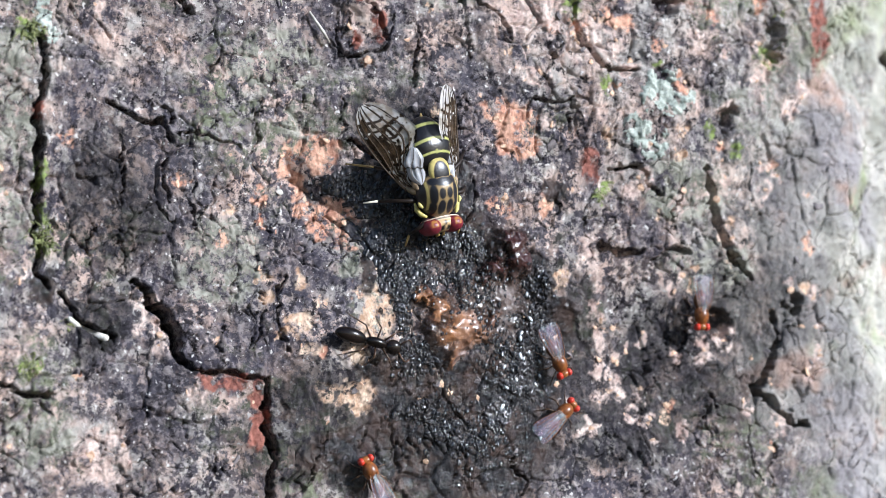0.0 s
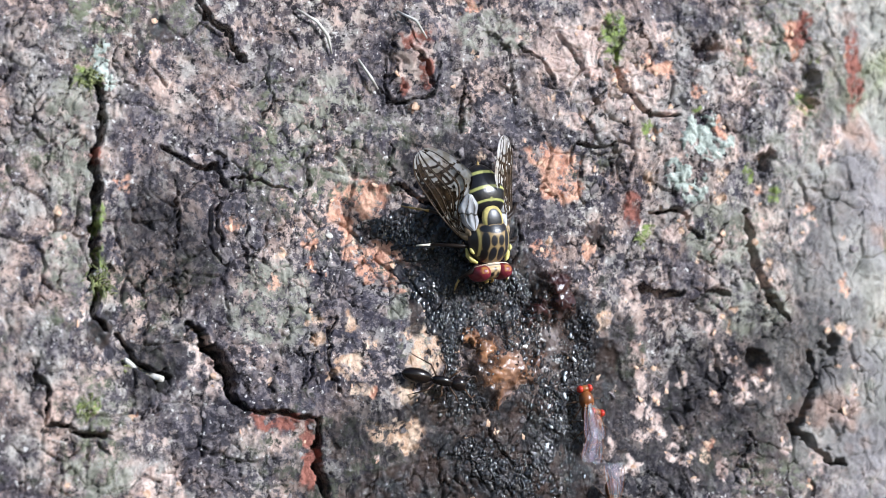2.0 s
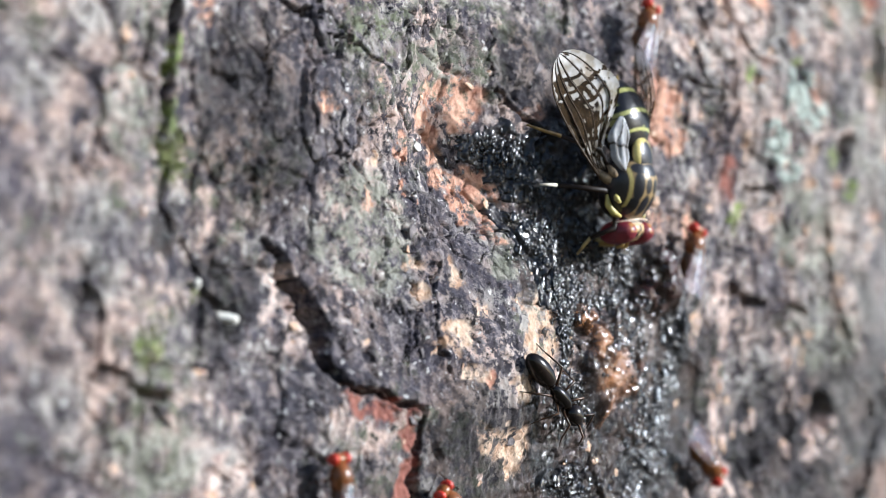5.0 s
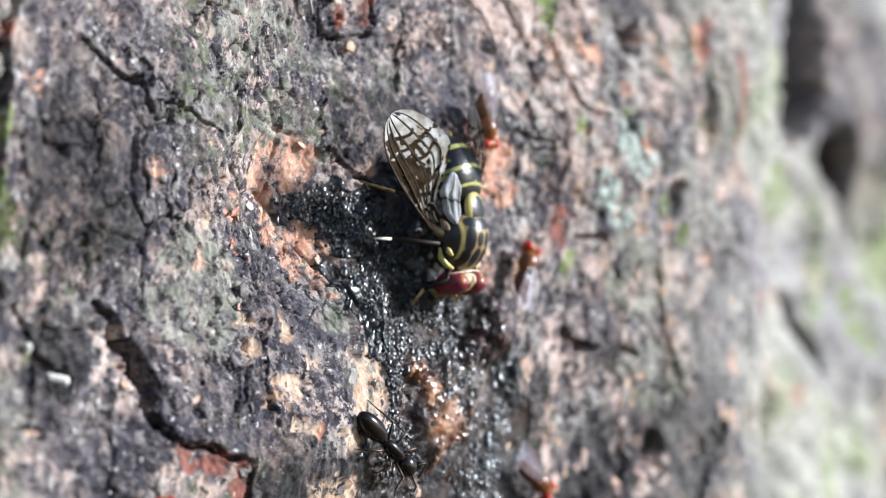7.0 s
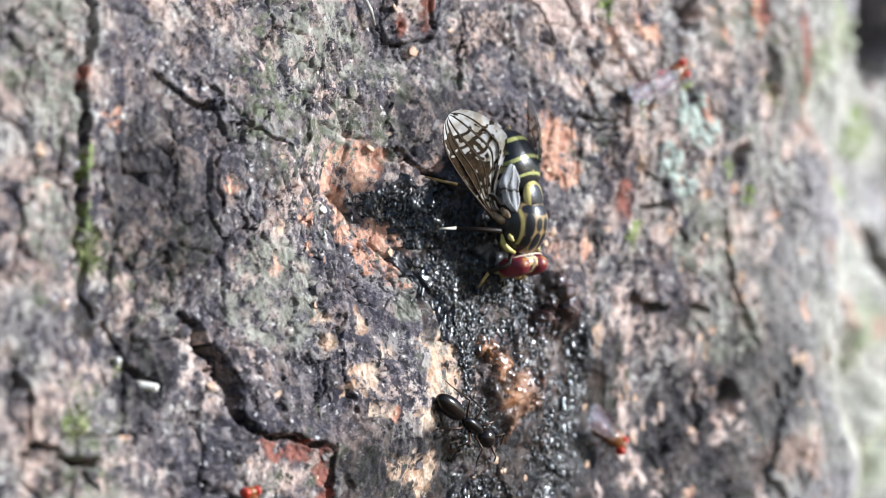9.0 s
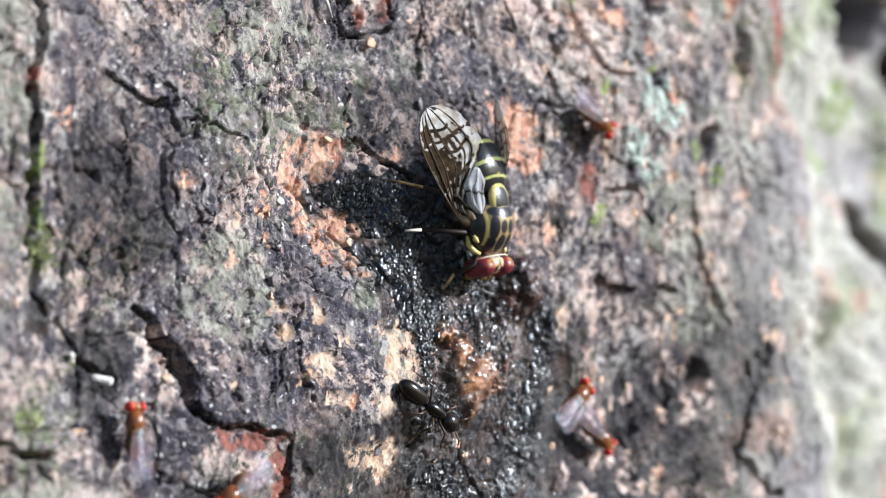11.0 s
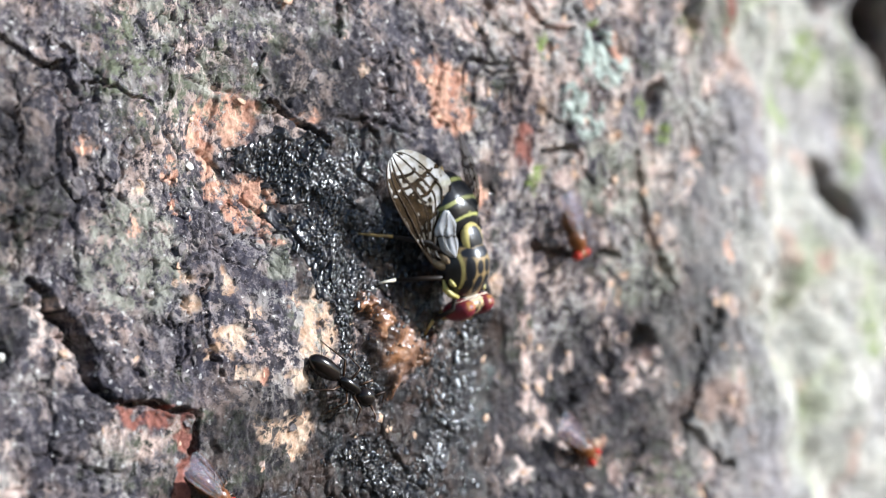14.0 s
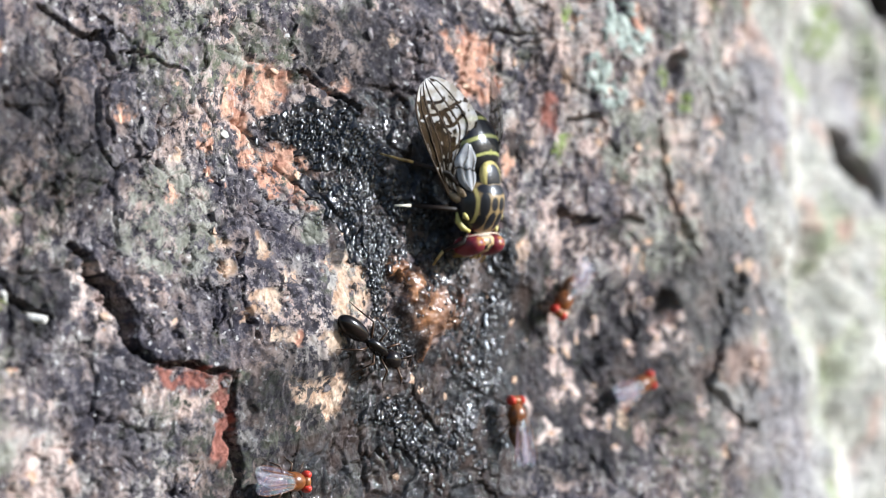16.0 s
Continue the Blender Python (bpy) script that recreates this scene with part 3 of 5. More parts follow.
    # the knot, the bare patches and the crusts
    h += 0.5 * blots(x, z, [(-2.1, 11.5, 1.9, 2.7)], 0.25) * (1 + 0.5 * np.sin(2.2 * np.hypot(x + 2.1, 0.7 * (z - 12.5))))
    h -= 0.06 * blots(x, z, SPOTS["orange"]) + 0.08 * blots(x, z, SPOTS["tan"])
    # the shoulder where the plate ends, and the further face behind it
    over = smooth(25.5, 38.0, x + 7.0 * rough_noise(x, z, 5, 3, 0.5, 41))
    one, two, kind = cells(x + 3 * rough_noise(x, z, 6, 3, 0.5, 45), 0.8 * z + 3 * rough_noise(x, z, 6, 3, 0.5, 47), 7.5, 6)
    h += over * (-5.0 - 0.17 * np.maximum(x - 31, 0) + 4.0 * rough_noise(x, z, 9, 3, 0.5, 43) + 2.2 * (0.6 - one) + 1.5 * rough_noise(x, z, 2.5, 3, 0.6, 53))
    for points, width, depth in FAR_GAPS:
        d, along = line_distance(x + 3.0 * rough_noise(x, z, 3.5, 4, 0.6, 48), z + 3.0 * rough_noise(x, z, 3.5, 4, 0.6, 49), points)
        h -= depth * smooth(1.7 * width, 0.3 * width, d)
    rim = np.maximum(np.maximum(smooth(-30, -46, x), smooth(84, 96, x)), np.maximum(smooth(22, 34, z), smooth(-20, -32, z)))
    return h - 16 * rim


def at_face(x, z):
    """The depth y of the bark's slow surface at a place, in mm."""
    return float(swell(np.float64(x), np.float64(z)))


def to_world(x, y, z):
    return np.stack([x * MM, y * MM, z * MM + HEIGHT], -1)


def sheet(name, px, py, pz, material, spots=(), keep=None):
    """A mesh of a grid of places in mm; keep: the cells that are built."""
    rows, cols = px.shape
    co = to_world(px, py, pz).reshape(-1, 3)
    index = np.arange(rows * cols).reshape(rows, cols)
    quads = np.stack([index[:-1, :-1], index[:-1, 1:], index[1:, 1:], index[1:, :-1]], -1).reshape(-1, 4)
    if keep is not None:
        inside = keep[:-1, :-1] & keep[:-1, 1:] & keep[1:, 1:] & keep[1:, :-1]
        quads = quads[inside.ravel()]
        used = np.unique(quads)
        renumber = np.zeros(rows * cols, int)
        renumber[used] = np.arange(len(used))
        quads, co = renumber[quads], co[used]
    else:
        used = np.arange(rows * cols)
    me = bpy.data.meshes.new(name)
    me.vertices.add(len(co))
    me.vertices.foreach_set("co", co.astype(np.float32).ravel())
    me.loops.add(4 * len(quads))
    me.loops.foreach_set("vertex_index", quads.astype(np.int32).ravel())
    me.polygons.add(len(quads))
    me.polygons.foreach_set("loop_start", np.arange(0, 4 * len(quads), 4, dtype=np.int32))
    me.update(calc_edges=True)
    me.polygons.foreach_set("use_smooth", np.ones(len(quads), bool))
    for key, values in dict(spots).items():
        me.attributes.new(key, "FLOAT", "POINT").data.foreach_set("value", values.ravel()[used].astype(np.float32))
    me.materials.append(material)
    me.validate()
    return me


def part(name, bm, material, parent, label=""):
    me = bpy.data.meshes.new(name)
    bm.to_mesh(me)
    bm.free()
    for f in me.polygons:
        f.use_smooth = True
    me.materials.append(material)
    ob = new(name, me)
    ob.parent = parent
    return tagged(ob, label)


def mesh_part(name, me, parent, label=""):
    ob = new(name, me)
    ob.parent = parent
    return tagged(ob, label)


def ellipsoid(bm, c, r, power=1.0, segments=28, rings=18, taper=None):
    """An oval body in mm along y; taper(y from -1 to 1) scales its section."""
    made = bmesh.ops.create_uvsphere(bm, u_segments=segments, v_segments=rings, radius=1.0)["verts"]
    for v in made:
        x, y, z = v.co.x, v.co.z, v.co.y
        x, z = math.copysign(abs(x) ** power, x), math.copysign(abs(z) ** power, z)
        k = taper(y) if taper else 1.0
        v.co = Vector(((c[0] + r[0] * k * x) * MM, (c[1] + r[1] * y) * MM, (c[2] + r[2] * k * z) * MM))
    return made


def tube(bm, points, radii, sides=7):
    """A round limb through points in mm."""
    points = [Vector(p) * MM for p in points]
    rings = []
    for n, p in enumerate(points):
        way = (points[min(n + 1, len(points) - 1)] - points[max(n - 1, 0)]).normalized()
        a = way.cross(Vector((0.3, 0.2, 0.93))).normalized()
        b = way.cross(a)
        rings.append([bm.verts.new(p + (a * math.cos(2 * math.pi * k / sides) + b * math.sin(2 * math.pi * k / sides)) * radii[n] * MM) for k in range(sides)])
    for one, two in zip(rings, rings[1:]):
        for k in range(sides):
            bm.faces.new((one[k], one[(k + 1) % sides], two[(k + 1) % sides], two[k]))
    bm.faces.new(rings[0][::-1])
    bm.faces.new(rings[-1])


def paint(ob, **rules):
    """Float attributes on the points of a mesh: name = rule(x, y, z) in mm."""
    me = ob.data
    co = np.empty(3 * len(me.vertices))
    me.vertices.foreach_get("co", co)
    x, y, z = co.reshape(-1, 3).T / MM
    for key, rule in rules.items():
        me.attributes.new(key, "FLOAT", "POINT").data.foreach_set("value", np.clip(rule(x, y, z), 0, 1).astype(np.float32))


FACE_GRID = []


def face_of(x, z):
    """The depth y of the bark's real face at a place, in mm."""
    xs, zs, h = FACE_GRID[0]
    i, j = min(np.searchsorted(xs, x), len(xs) - 1), min(np.searchsorted(zs, z), len(zs) - 1)
    return -float(h[j, i])


# ---- the trunk ----
def tree_trunk():
    tree = tagged(new("tree_trunk"), "old tree trunk with dark cracked bark, lichen and bare orange spots", "tree")
    xs = np.concatenate([np.arange(-46, -28, 0.35), np.arange(-28, 31, 0.08), np.arange(31, 60, 0.28), np.arange(60, 96, 0.9)])
    zs = np.concatenate([np.arange(-32, -18.5, 0.35), np.arange(-18.5, 17.5, 0.08), np.arange(17.5, 34, 0.35)])
    x, z = np.meshgrid(xs, zs)
    h = bark_face(x, z)
    FACE_GRID.append((xs, zs, h))
    wx = x + 1.3 * rough_noise(x, z, 2.4, 4, 0.6, 3)
    wz = z + 1.3 * rough_noise(x, z, 2.4, 4, 0.6, 5)
    plate = 0.55 * cells(wx / 0.65, wz, 1.15, 2)[2] + 0.45 * cells(wx / 0.75, wz, 3.1, 1)[2]
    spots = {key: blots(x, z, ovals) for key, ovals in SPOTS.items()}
    spots["wet"] = blots(x, z, WET_OVALS, 0.25)
    spots["plate"] = plate
    # painted shade in the far gaps; the pale side also stops there
    gap_mask = np.zeros(x.shape)
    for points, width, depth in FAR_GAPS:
        gap_mask = np.maximum(gap_mask, smooth(1.5 * width, 0.8 * width, line_distance(x + 3.0 * rough_noise(x, z, 3.5, 4, 0.6, 48), z + 3.0 * rough_noise(x, z, 3.5, 4, 0.6, 49), points)[0]))
    bare = np.maximum(gap_mask, 0.85 * blots(x, z, [(51.0, 17.0, 8.0, 9.0)], 0.3))
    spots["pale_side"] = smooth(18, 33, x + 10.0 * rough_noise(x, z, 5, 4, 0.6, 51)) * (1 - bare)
    spots["gap_shade"] = gap_mask
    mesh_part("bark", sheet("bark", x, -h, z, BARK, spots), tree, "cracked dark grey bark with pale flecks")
    # the rest of the stem, behind the near face
    bm = bmesh.new()
    rng = random.Random(5)
    rings, sides, stack = 60, 96, []
    for k in range(rings + 1):
        level = -0.05 + 3.2 * k / rings
        ring = []
        for s in range(sides):
            a = 2 * math.pi * s / sides
            r = 0.150 + 0.10 * math.exp(-max(level, 0) / 0.18) + 0.004 * math.sin(9 * a + 2 * level) + rng.uniform(-0.003, 0.003)
            if abs(level - HEIGHT) < 0.09 and math.cos(a + math.pi / 2) > 0.86:
                r = 0.147
            ring.append(bm.verts.new((0.012 + r * math.cos(a), 0.162 + r * math.sin(a), level)))
        stack.append(ring)
    for one, two in zip(stack, stack[1:]):
        for s in range(sides):
            bm.faces.new((one[s], one[(s + 1) % sides], two[(s + 1) % sides], two[s]))
    bm.faces.new(stack[-1])
    part("stem", bm, TRUNK, tree, "rough grey stem of the tree")
    return tree


def flake_mesh(name, seed, material, size=1.0):
    """A small chip of bark, about 1 mm across, uneven, lying in the x-z plane."""
    rng = random.Random(seed)
    bm = bmesh.new()
    rim = [(0.5 * size * rng.uniform(0.65, 1.15), 2 * math.pi * (k + rng.uniform(-0.25, 0.25)) / 9) for k in range(9)]
    low = [bm.verts.new((r * math.cos(a) * MM, 0.06 * MM, r * math.sin(a) * MM)) for r, a in rim]
    top = [bm.verts.new((0.9 * r * math.cos(a) * MM, (-0.13 + rng.uniform(-0.06, 0.04)) * MM, 0.9 * r * math.sin(a) * MM)) for r, a in rim]
    mid = bm.verts.new((0, -0.20 * MM, 0))
    for k in range(9):
        bm.faces.new((low[k], low[(k + 1) % 9], top[(k + 1) % 9], top[k]))
        bm.faces.new((top[k], top[(k + 1) % 9], mid))
    bmesh.ops.recalc_face_normals(bm, faces=bm.faces)
    me = bpy.data.meshes.new(name)
    bm.to_mesh(me)
    bm.free()
    me.materials.append(material)
    return me


def bark_bits(tree):
    """Loose chips that stand off the bark, as parts of the tree."""
    rng = random.Random(21)
    dark = [flake_mesh("bark_flake", k, FLAKE) for k in range(6)]
    bare = [flake_mesh("wood_flake", 20 + k, WOOD) for k in range(5)]
    def lay(name, me, x, z, size, sink):
        ob = new(name, me)
        ob.parent = tree
        face = face_of(x, z)
        turn = Euler((rng.uniform(-0.5, 0.5), rng.uniform(0, 6.28), rng.uniform(-0.5, 0.5)))
        ob.matrix_basis = Matrix.LocRotScale((x * MM, (face + sink) * MM, z * MM + HEIGHT), turn, (size * rng.uniform(0.7, 1.3), 0.5 * size, size * rng.uniform(0.7, 1.4)))
    for k in range(130):
        lay("bark_flake", rng.choice(dark), rng.uniform(-25, 27), rng.uniform(-15, 14), rng.uniform(0.30, 0.70), 0.05)
    for a, b, w, h in SPOTS["orange"] + SPOTS["tan"] + SPOTS["pink"]:
        for k in range(1):
            lay("wood_flake", rng.choice(bare), a + rng.uniform(-0.8, 0.8) * w, b + rng.uniform(-0.8, 0.8) * h, rng.uniform(0.25, 0.5), 0.03)


def pale_chip(tree):
    """The pale chip beside the bare patches, on which the lens is focused."""
    ob = new("wood_flake", flake_mesh("wood_flake", 77, TWIG))
    ob.parent = tree
    ob.matrix_basis = Matrix.LocRotScale((-7.6 * MM, (face_of(-7.6, 0.9) - 0.05) * MM, 0.9 * MM + HEIGHT), Euler((0.1, 0.4, 0)), (0.55, 0.8, 0.5))
    return ob


# ---- sap ----
def sap_pool():
    pool = tagged(new("sap_pool"), "dark wet tree sap with an amber clot and glistening grit", "sap")
    xs, zs = np.arange(-6, 12, 0.07), np.arange(-18, 3.5, 0.07)
    x, z = np.meshgrid(xs, zs)
    mask = blots(x, z, SAP_OVALS, 0.45)
    lumps = 0.40 * smooth(0.0, 0.35, rough_noise(x, z, 2.4, 2, 0.5, 61)) + 0.22 * rough_noise(x, z, 0.9, 2, 0.5, 63) + 0.16 * rough_noise(1.6 * x, 0.8 * z, 0.55, 2, 0.6, 69)
    clot = blots(x, z, [(6.2, -2.8, 0.8, 1.5), (4.6, -4.0, 0.9, 0.6)], 0.4)
    amber = blots(x, z, [(-0.6, -4.6, 0.5, 0.6), (2.6, -9.2, 0.8, 0.7), (4.6, -6.4, 0.6, 0.5), (2.8, -7.2, 1.35, 1.1), (1.2, -6.0, 0.7, 0.5), (0.2, -5.4, 0.6, 0.5), (2.6, -8.8, 0.7, 0.7), (1.2, -14.6, 0.6, 0.5)], 0.45)
    milky = blots(x, z, [(6.0, -6.4, 1.2, 2.0), (4.2, -7.6, 1.5, 2.4), (3.0, -8.8, 0.8, 1.6), (5.2, -10.4, 0.9, 1.6), (4.6, -5.4, 1.0, 1.0)], 0.5)
    smoothed = -swell(x, z) + 0.9 * rough_noise(x, z, 5.0, 3, 0.5, 7) + 0.35 * rough_noise(x, z, 1.0, 2, 0.5, 15)
    top = smoothed + 0.06 + mask * (0.20 + 0.7 * lumps) + 0.45 * clot + 0.30 * amber * (0.6 + rough_noise(x, z, 0.9, 3, 0.6, 65)) - 0.7 * (1 - mask)
    mesh_part("sap_film", sheet("sap_film", x, -top, z, SAP, {"amber": amber, "clot": clot, "milky": milky, "cover": smooth(0.15, 0.7, mask)}, mask > 0.06), pool)
    xs2, zs2 = np.arange(-5.5, 10.5, 0.042), np.arange(-16.0, 3.4, 0.042)
    gx, gz = np.meshgrid(xs2, zs2)
    shore = blots(gx, gz, GRIT_OVALS, 0.5)
    patchy = smooth(-0.22, 0.05, rough_noise(gx, gz, 1.3, 3, 0.6, 67)) * shore
    jx, jz = gx + 0.25 * rough_noise(gx, gz, 0.5, 2, 0.6, 71), gz + 0.25 * rough_noise(gx, gz, 0.5, 2, 0.6, 73)
    one, two, kind = cells(jx, jz / 1.3, 0.22, 61)
    fine, fine2, kind2 = cells(jx / 1.2, jz, 0.125, 63)
    beads = 0.09 * (kind > 0.45) * smooth(0.75, 0.0, one) + 0.05 * smooth(0.7, 0.0, fine) * kind2
    base = np.maximum(bark_face(gx, gz) + 0.02, -swell(gx, gz) + 0.55 * rough_noise(gx, gz, 5.0, 3, 0.5, 7) - 0.10)
    crest = base + patchy * (0.05 + beads) - 0.5 * (1 - smooth(0.0, 0.35, patchy))
    mesh_part("wet_grit", sheet("wet_grit", gx, -crest, gz, BUBBLE, {}, patchy > 0.10), pool, "glistening wet black grit")
    bm = bmesh.new()
    bmesh.ops.create_icosphere(bm, subdivisions=1, radius=MM)
    ball = np.array([v.co[:] for v in bm.verts])
    tris = np.array([[v.index for v in f.verts] for f in bm.faces])
    bm.free()
    verts, faces = [], []
    rng = random.Random(8)
    for a, b, w, h, many in [(-1.2, -2.6, 1.5, 2.4, 120), (-3.0, 1.2, 1.4, 0.8, 90), (-1.1, -5.5, 0.5, 1.6, 70), (-0.4, -8.8, 1.2, 1.0, 50), (2.0, -2.4, 2.4, 1.2, 120), (7.6, -7.0, 1.0, 3.2, 60),
                             (0.8, -12.5, 2.0, 1.2, 60), (6.4, -10.0, 1.6, 2.6, 70), (-1.0, -0.4, 1.4, 1.0, 60), (4.0, -13.8, 2.4, 1.4, 60), (3.6, -5.0, 2.0, 1.6, 80), (4.6, -8.6, 1.4, 1.8, 50)]:
        for k in range(int(2.6 * many)):
            px, pz = a + w * rng.gauss(0, 0.6), b + h * rng.gauss(0, 0.6)
            r = rng.choice((0.06, 0.07, 0.09, 0.11, 0.15))
            i, j = int((px + 6) / 0.07), int((pz + 18) / 0.07)
            y = face_of(px, pz)
            if 0 <= i < len(xs) and 0 <= j < len(zs) and mask[j, i] > 0.06:
                y = min(y, -float(top[j, i]))
            i, j = int((px + 5.5) / 0.042), int((pz + 16) / 0.042)
            if 0 <= i < len(xs2) and 0 <= j < len(zs2) and patchy[j, i] > 0.10:
                y = min(y, -float(crest[j, i]))
            faces.append(tris + len(ball) * len(verts))
            lean = np.array(Euler((radians(rng.gauss(0, 16)), 0, radians(rng.gauss(0, 16)))).to_matrix())
            flat = ball * (r * rng.uniform(0.6, 1.4), 0.15 * r, r * rng.uniform(0.7, 2.0))
            verts.append(flat @ lean.T + (px * MM, (y - 0.03) * MM, pz * MM + HEIGHT))
    me = bpy.data.meshes.new("dew")
    me.from_pydata(np.concatenate(verts).tolist(), [], np.concatenate(faces).tolist())
    for f in me.polygons:
        f.use_smooth = True
    me.materials.append(DROP)
    tagged(mesh_part("dew", me, pool, "tiny glinting wet dew of sap"), kind="stuff")
    # pale ovals, added in place of long white glints on the sap
    rng = random.Random(31)
    for k in range(16):
        px, pz = 6.4 + 1.5 * rng.gauss(0, 0.6), -9.0 + 3.6 * rng.gauss(0, 0.5)
        bm = bmesh.new()
        size = rng.uniform(0.07, 0.15)
        tube(bm, [(-1.6 * size, 0, 0.1 * size), (-size, 0, 0), (0, 0, -0.1 * size), (size, 0, 0), (1.6 * size, 0, 0.1 * size)], (0.25 * size, 0.7 * size, 0.85 * size, 0.7 * size, 0.25 * size), 7)
        glint_ob = part("grain", bm, GLINT, pool, "pale oval in place of a long glint on the sap")
        i, j = min(max(int((px + 6) / 0.07), 0), len(xs) - 1), min(max(int((pz + 18) / 0.07), 0), len(zs) - 1)
        y = min(face_of(px, pz), -float(top[j, i])) if mask[j, i] > 0.06 else face_of(px, pz)
        glint_ob.matrix_basis = pose(px * MM, (y - 0.4 * size) * MM, pz * MM + HEIGHT, 0, rng.uniform(40, 130), 0)
    return pool


# ---- insects ----
def leg_set(thing, rows, material, feet, thick):
    """rows: for each leg on the right the points of hip, knee, ankle and toe; mirrored to the left."""
    for points, foot in zip(rows, feet):
        for side in (1, -1):
            p = [(side * x, y, z) for x, y, z in points]
            bm = bmesh.new()
            tube(bm, p[:3], (thick * 1.25, thick, thick * 0.7))
            leg = part("leg", bm, material, thing)
            bm = bmesh.new()
            mid = tuple(0.5 * (a + b) for a, b in zip(p[2], p[3]))
            tube(bm, [p[2], (mid[0], mid[1], mid[2] - 0.02), p[3]], (thick * 0.6, thick * 0.5, thick * 0.35))
            part("foot", bm, foot, leg)


def wing_sheet(name, x, y, z, material, thing, mirror, spots, ribs):
    rows, cols = x.shape
    me = bpy.data.meshes.new(name)
    index = np.arange(rows * cols).reshape(rows, cols)
    quads = np.stack([index[:-1, :-1], index[:-1, 1:], index[1:, 1:], index[1:, :-1]], -1).reshape(-1, 4)
    me.from_pydata((np.stack([mirror * x, y, z], -1).reshape(-1, 3) * MM).tolist(), [], quads.tolist())
    for f in me.polygons:
        f.use_smooth = True
    for key, values in (("spots", spots), ("ribs", ribs)):
        me.attributes.new(key, "FLOAT", "POINT").data.foreach_set("value", (values + 0 * x).ravel().astype(np.float32))
    me.materials.append(material)
    return mesh_part(name, me, thing)


def mottled_wing(thing, mirror):
    """A broad wing from its hinge along -y, its leading edge outward; brown marks round fanned veins, clearer towards the tip."""
    length, width = 5.5, 2.75
    rows, cols = 150, 84
    t, s = np.linspace(0, 1, rows)[:, None], np.linspace(0, 1, cols)[None, :]
    u, v = np.clip((t - 0.70) / 0.30, 0, 1), np.clip((t - 0.42) / 0.58, 0, 1)
    front = 0.07 * width * np.sin(np.pi * np.clip(t / 0.9, 0, 1)) + 0.10
    lead = front - (front + 0.36 * width) * (1 - np.sqrt(1 - u**2.4))
    back = 0.14 + 0.86 * smooth(0.06, 0.52, t)
    trail = -width * (0.36 + (back - 0.36) * np.sqrt(1 - v**1.8))
    x = trail + (lead - trail) * s
    y = -length * t + 0 * s
    centres = (0.985, 0.86, 0.72, 0.55, 0.38, 0.20)
    bend = lambda c: c + 0.05 * np.sin(3.0 * t + 9 * c) * (1 - abs(2 * c - 1))
    ribs = 0.5 + 0.5 * np.cos(2 * np.pi * 4.5 * (s + 0.05 * np.sin(3 * t)))
    z = 0.055 * (ribs - 0.5) * np.sin(np.pi * t) ** 0.7 - 0.30 * t**2 + 0.10 * np.sin(2.6 * np.pi * t) * (s - 0.5) + 0.12 * (s - 0.55) ** 2
    line = lambda c, w: smooth(w, 0.4 * w, np.abs(s - bend(c)))
    between = lambda q, a, b: smooth(a - 0.03, a + 0.03, q) * smooth(b + 0.03, b - 0.03, q)
    dark = np.max([0.95 * line(c, w) for c, w in zip(centres, (0.045, 0.036, 0.042, 0.040, 0.034, 0.026))], 0)
    wob = 0.03 * np.sin(11 * s) + 0.04 * rough_noise(6 * s, 6 * t, 1.0, 2, 0.5, 83)
    for c, a, b in ((0.16, 0.4, 1.0), (0.27, 0.5, 0.95), (0.37, 0.15, 0.60), (0.46, 0.50, 0.92), (0.56, 0.15, 0.75), (0.68, 0.50, 0.96), (0.79, 0.3, 0.72)):
        dark = np.maximum(dark, 0.9 * smooth(0.024, 0.010, np.abs(t - c - wob)) * between(s, a, b))
    blotch = rough_noise(7.5 * s + 2.0, 13.0 * t, 1.0, 3, 0.6, 81)
    depth = 0.09 - 0.06 * smooth(0.45, 0.15, t) - 0.02 * smooth(0.3, 1.0, s) + 0.10 * smooth(0.65, 1.0, t) - 0.08 * np.exp(-((t - 0.42) / 0.16) ** 2) + 0.10 * smooth(0.35, 0.0, s)
    dark = np.maximum(dark, 0.95 * smooth(depth - 0.05, depth, blotch))
    for c, w, a, b in ((0.79, 0.06, 0.30, 0.78), (0.63, 0.07, 0.20, 0.58), (0.92, 0.05, 0.10, 0.60), (0.47, 0.05, 0.45, 0.70), (0.72, 0.05, 0.72, 0.90)):
        dark = np.maximum(dark, 0.92 * line(c, w) * between(t, a, b) * smooth(-0.24, -0.10, rough_noise(7 * s, 20 * t, 1.0, 2, 0.5, 87)))
    dark = np.clip(dark + 0.6 * smooth(0.05, 0.01, t), 0, 1)
    wing = wing_sheet("wing", x, y, z, WING, thing, mirror, dark, ribs)
    for k, c in enumerate(centres):
        bm = bmesh.new()
        picks = range(0, int(rows * (0.99, 0.93, 0.97, 0.95, 0.90, 0.72)[k]), 6)
        cols_at = [min(max(int(round(float((bend(c) + 0 * t)[r, 0]) * (cols - 1))), 0), cols - 1) for r in picks]
        tube(bm, [(mirror * x[r, q], y[r, q], z[r, q] + 0.012) for r, q in zip(picks, cols_at)], [(0.050 if k == 0 else 0.034) * (1 - 0.55 * r / rows) for r in picks], 5)
        part("vein", bm, VEIN, wing)
    return wing


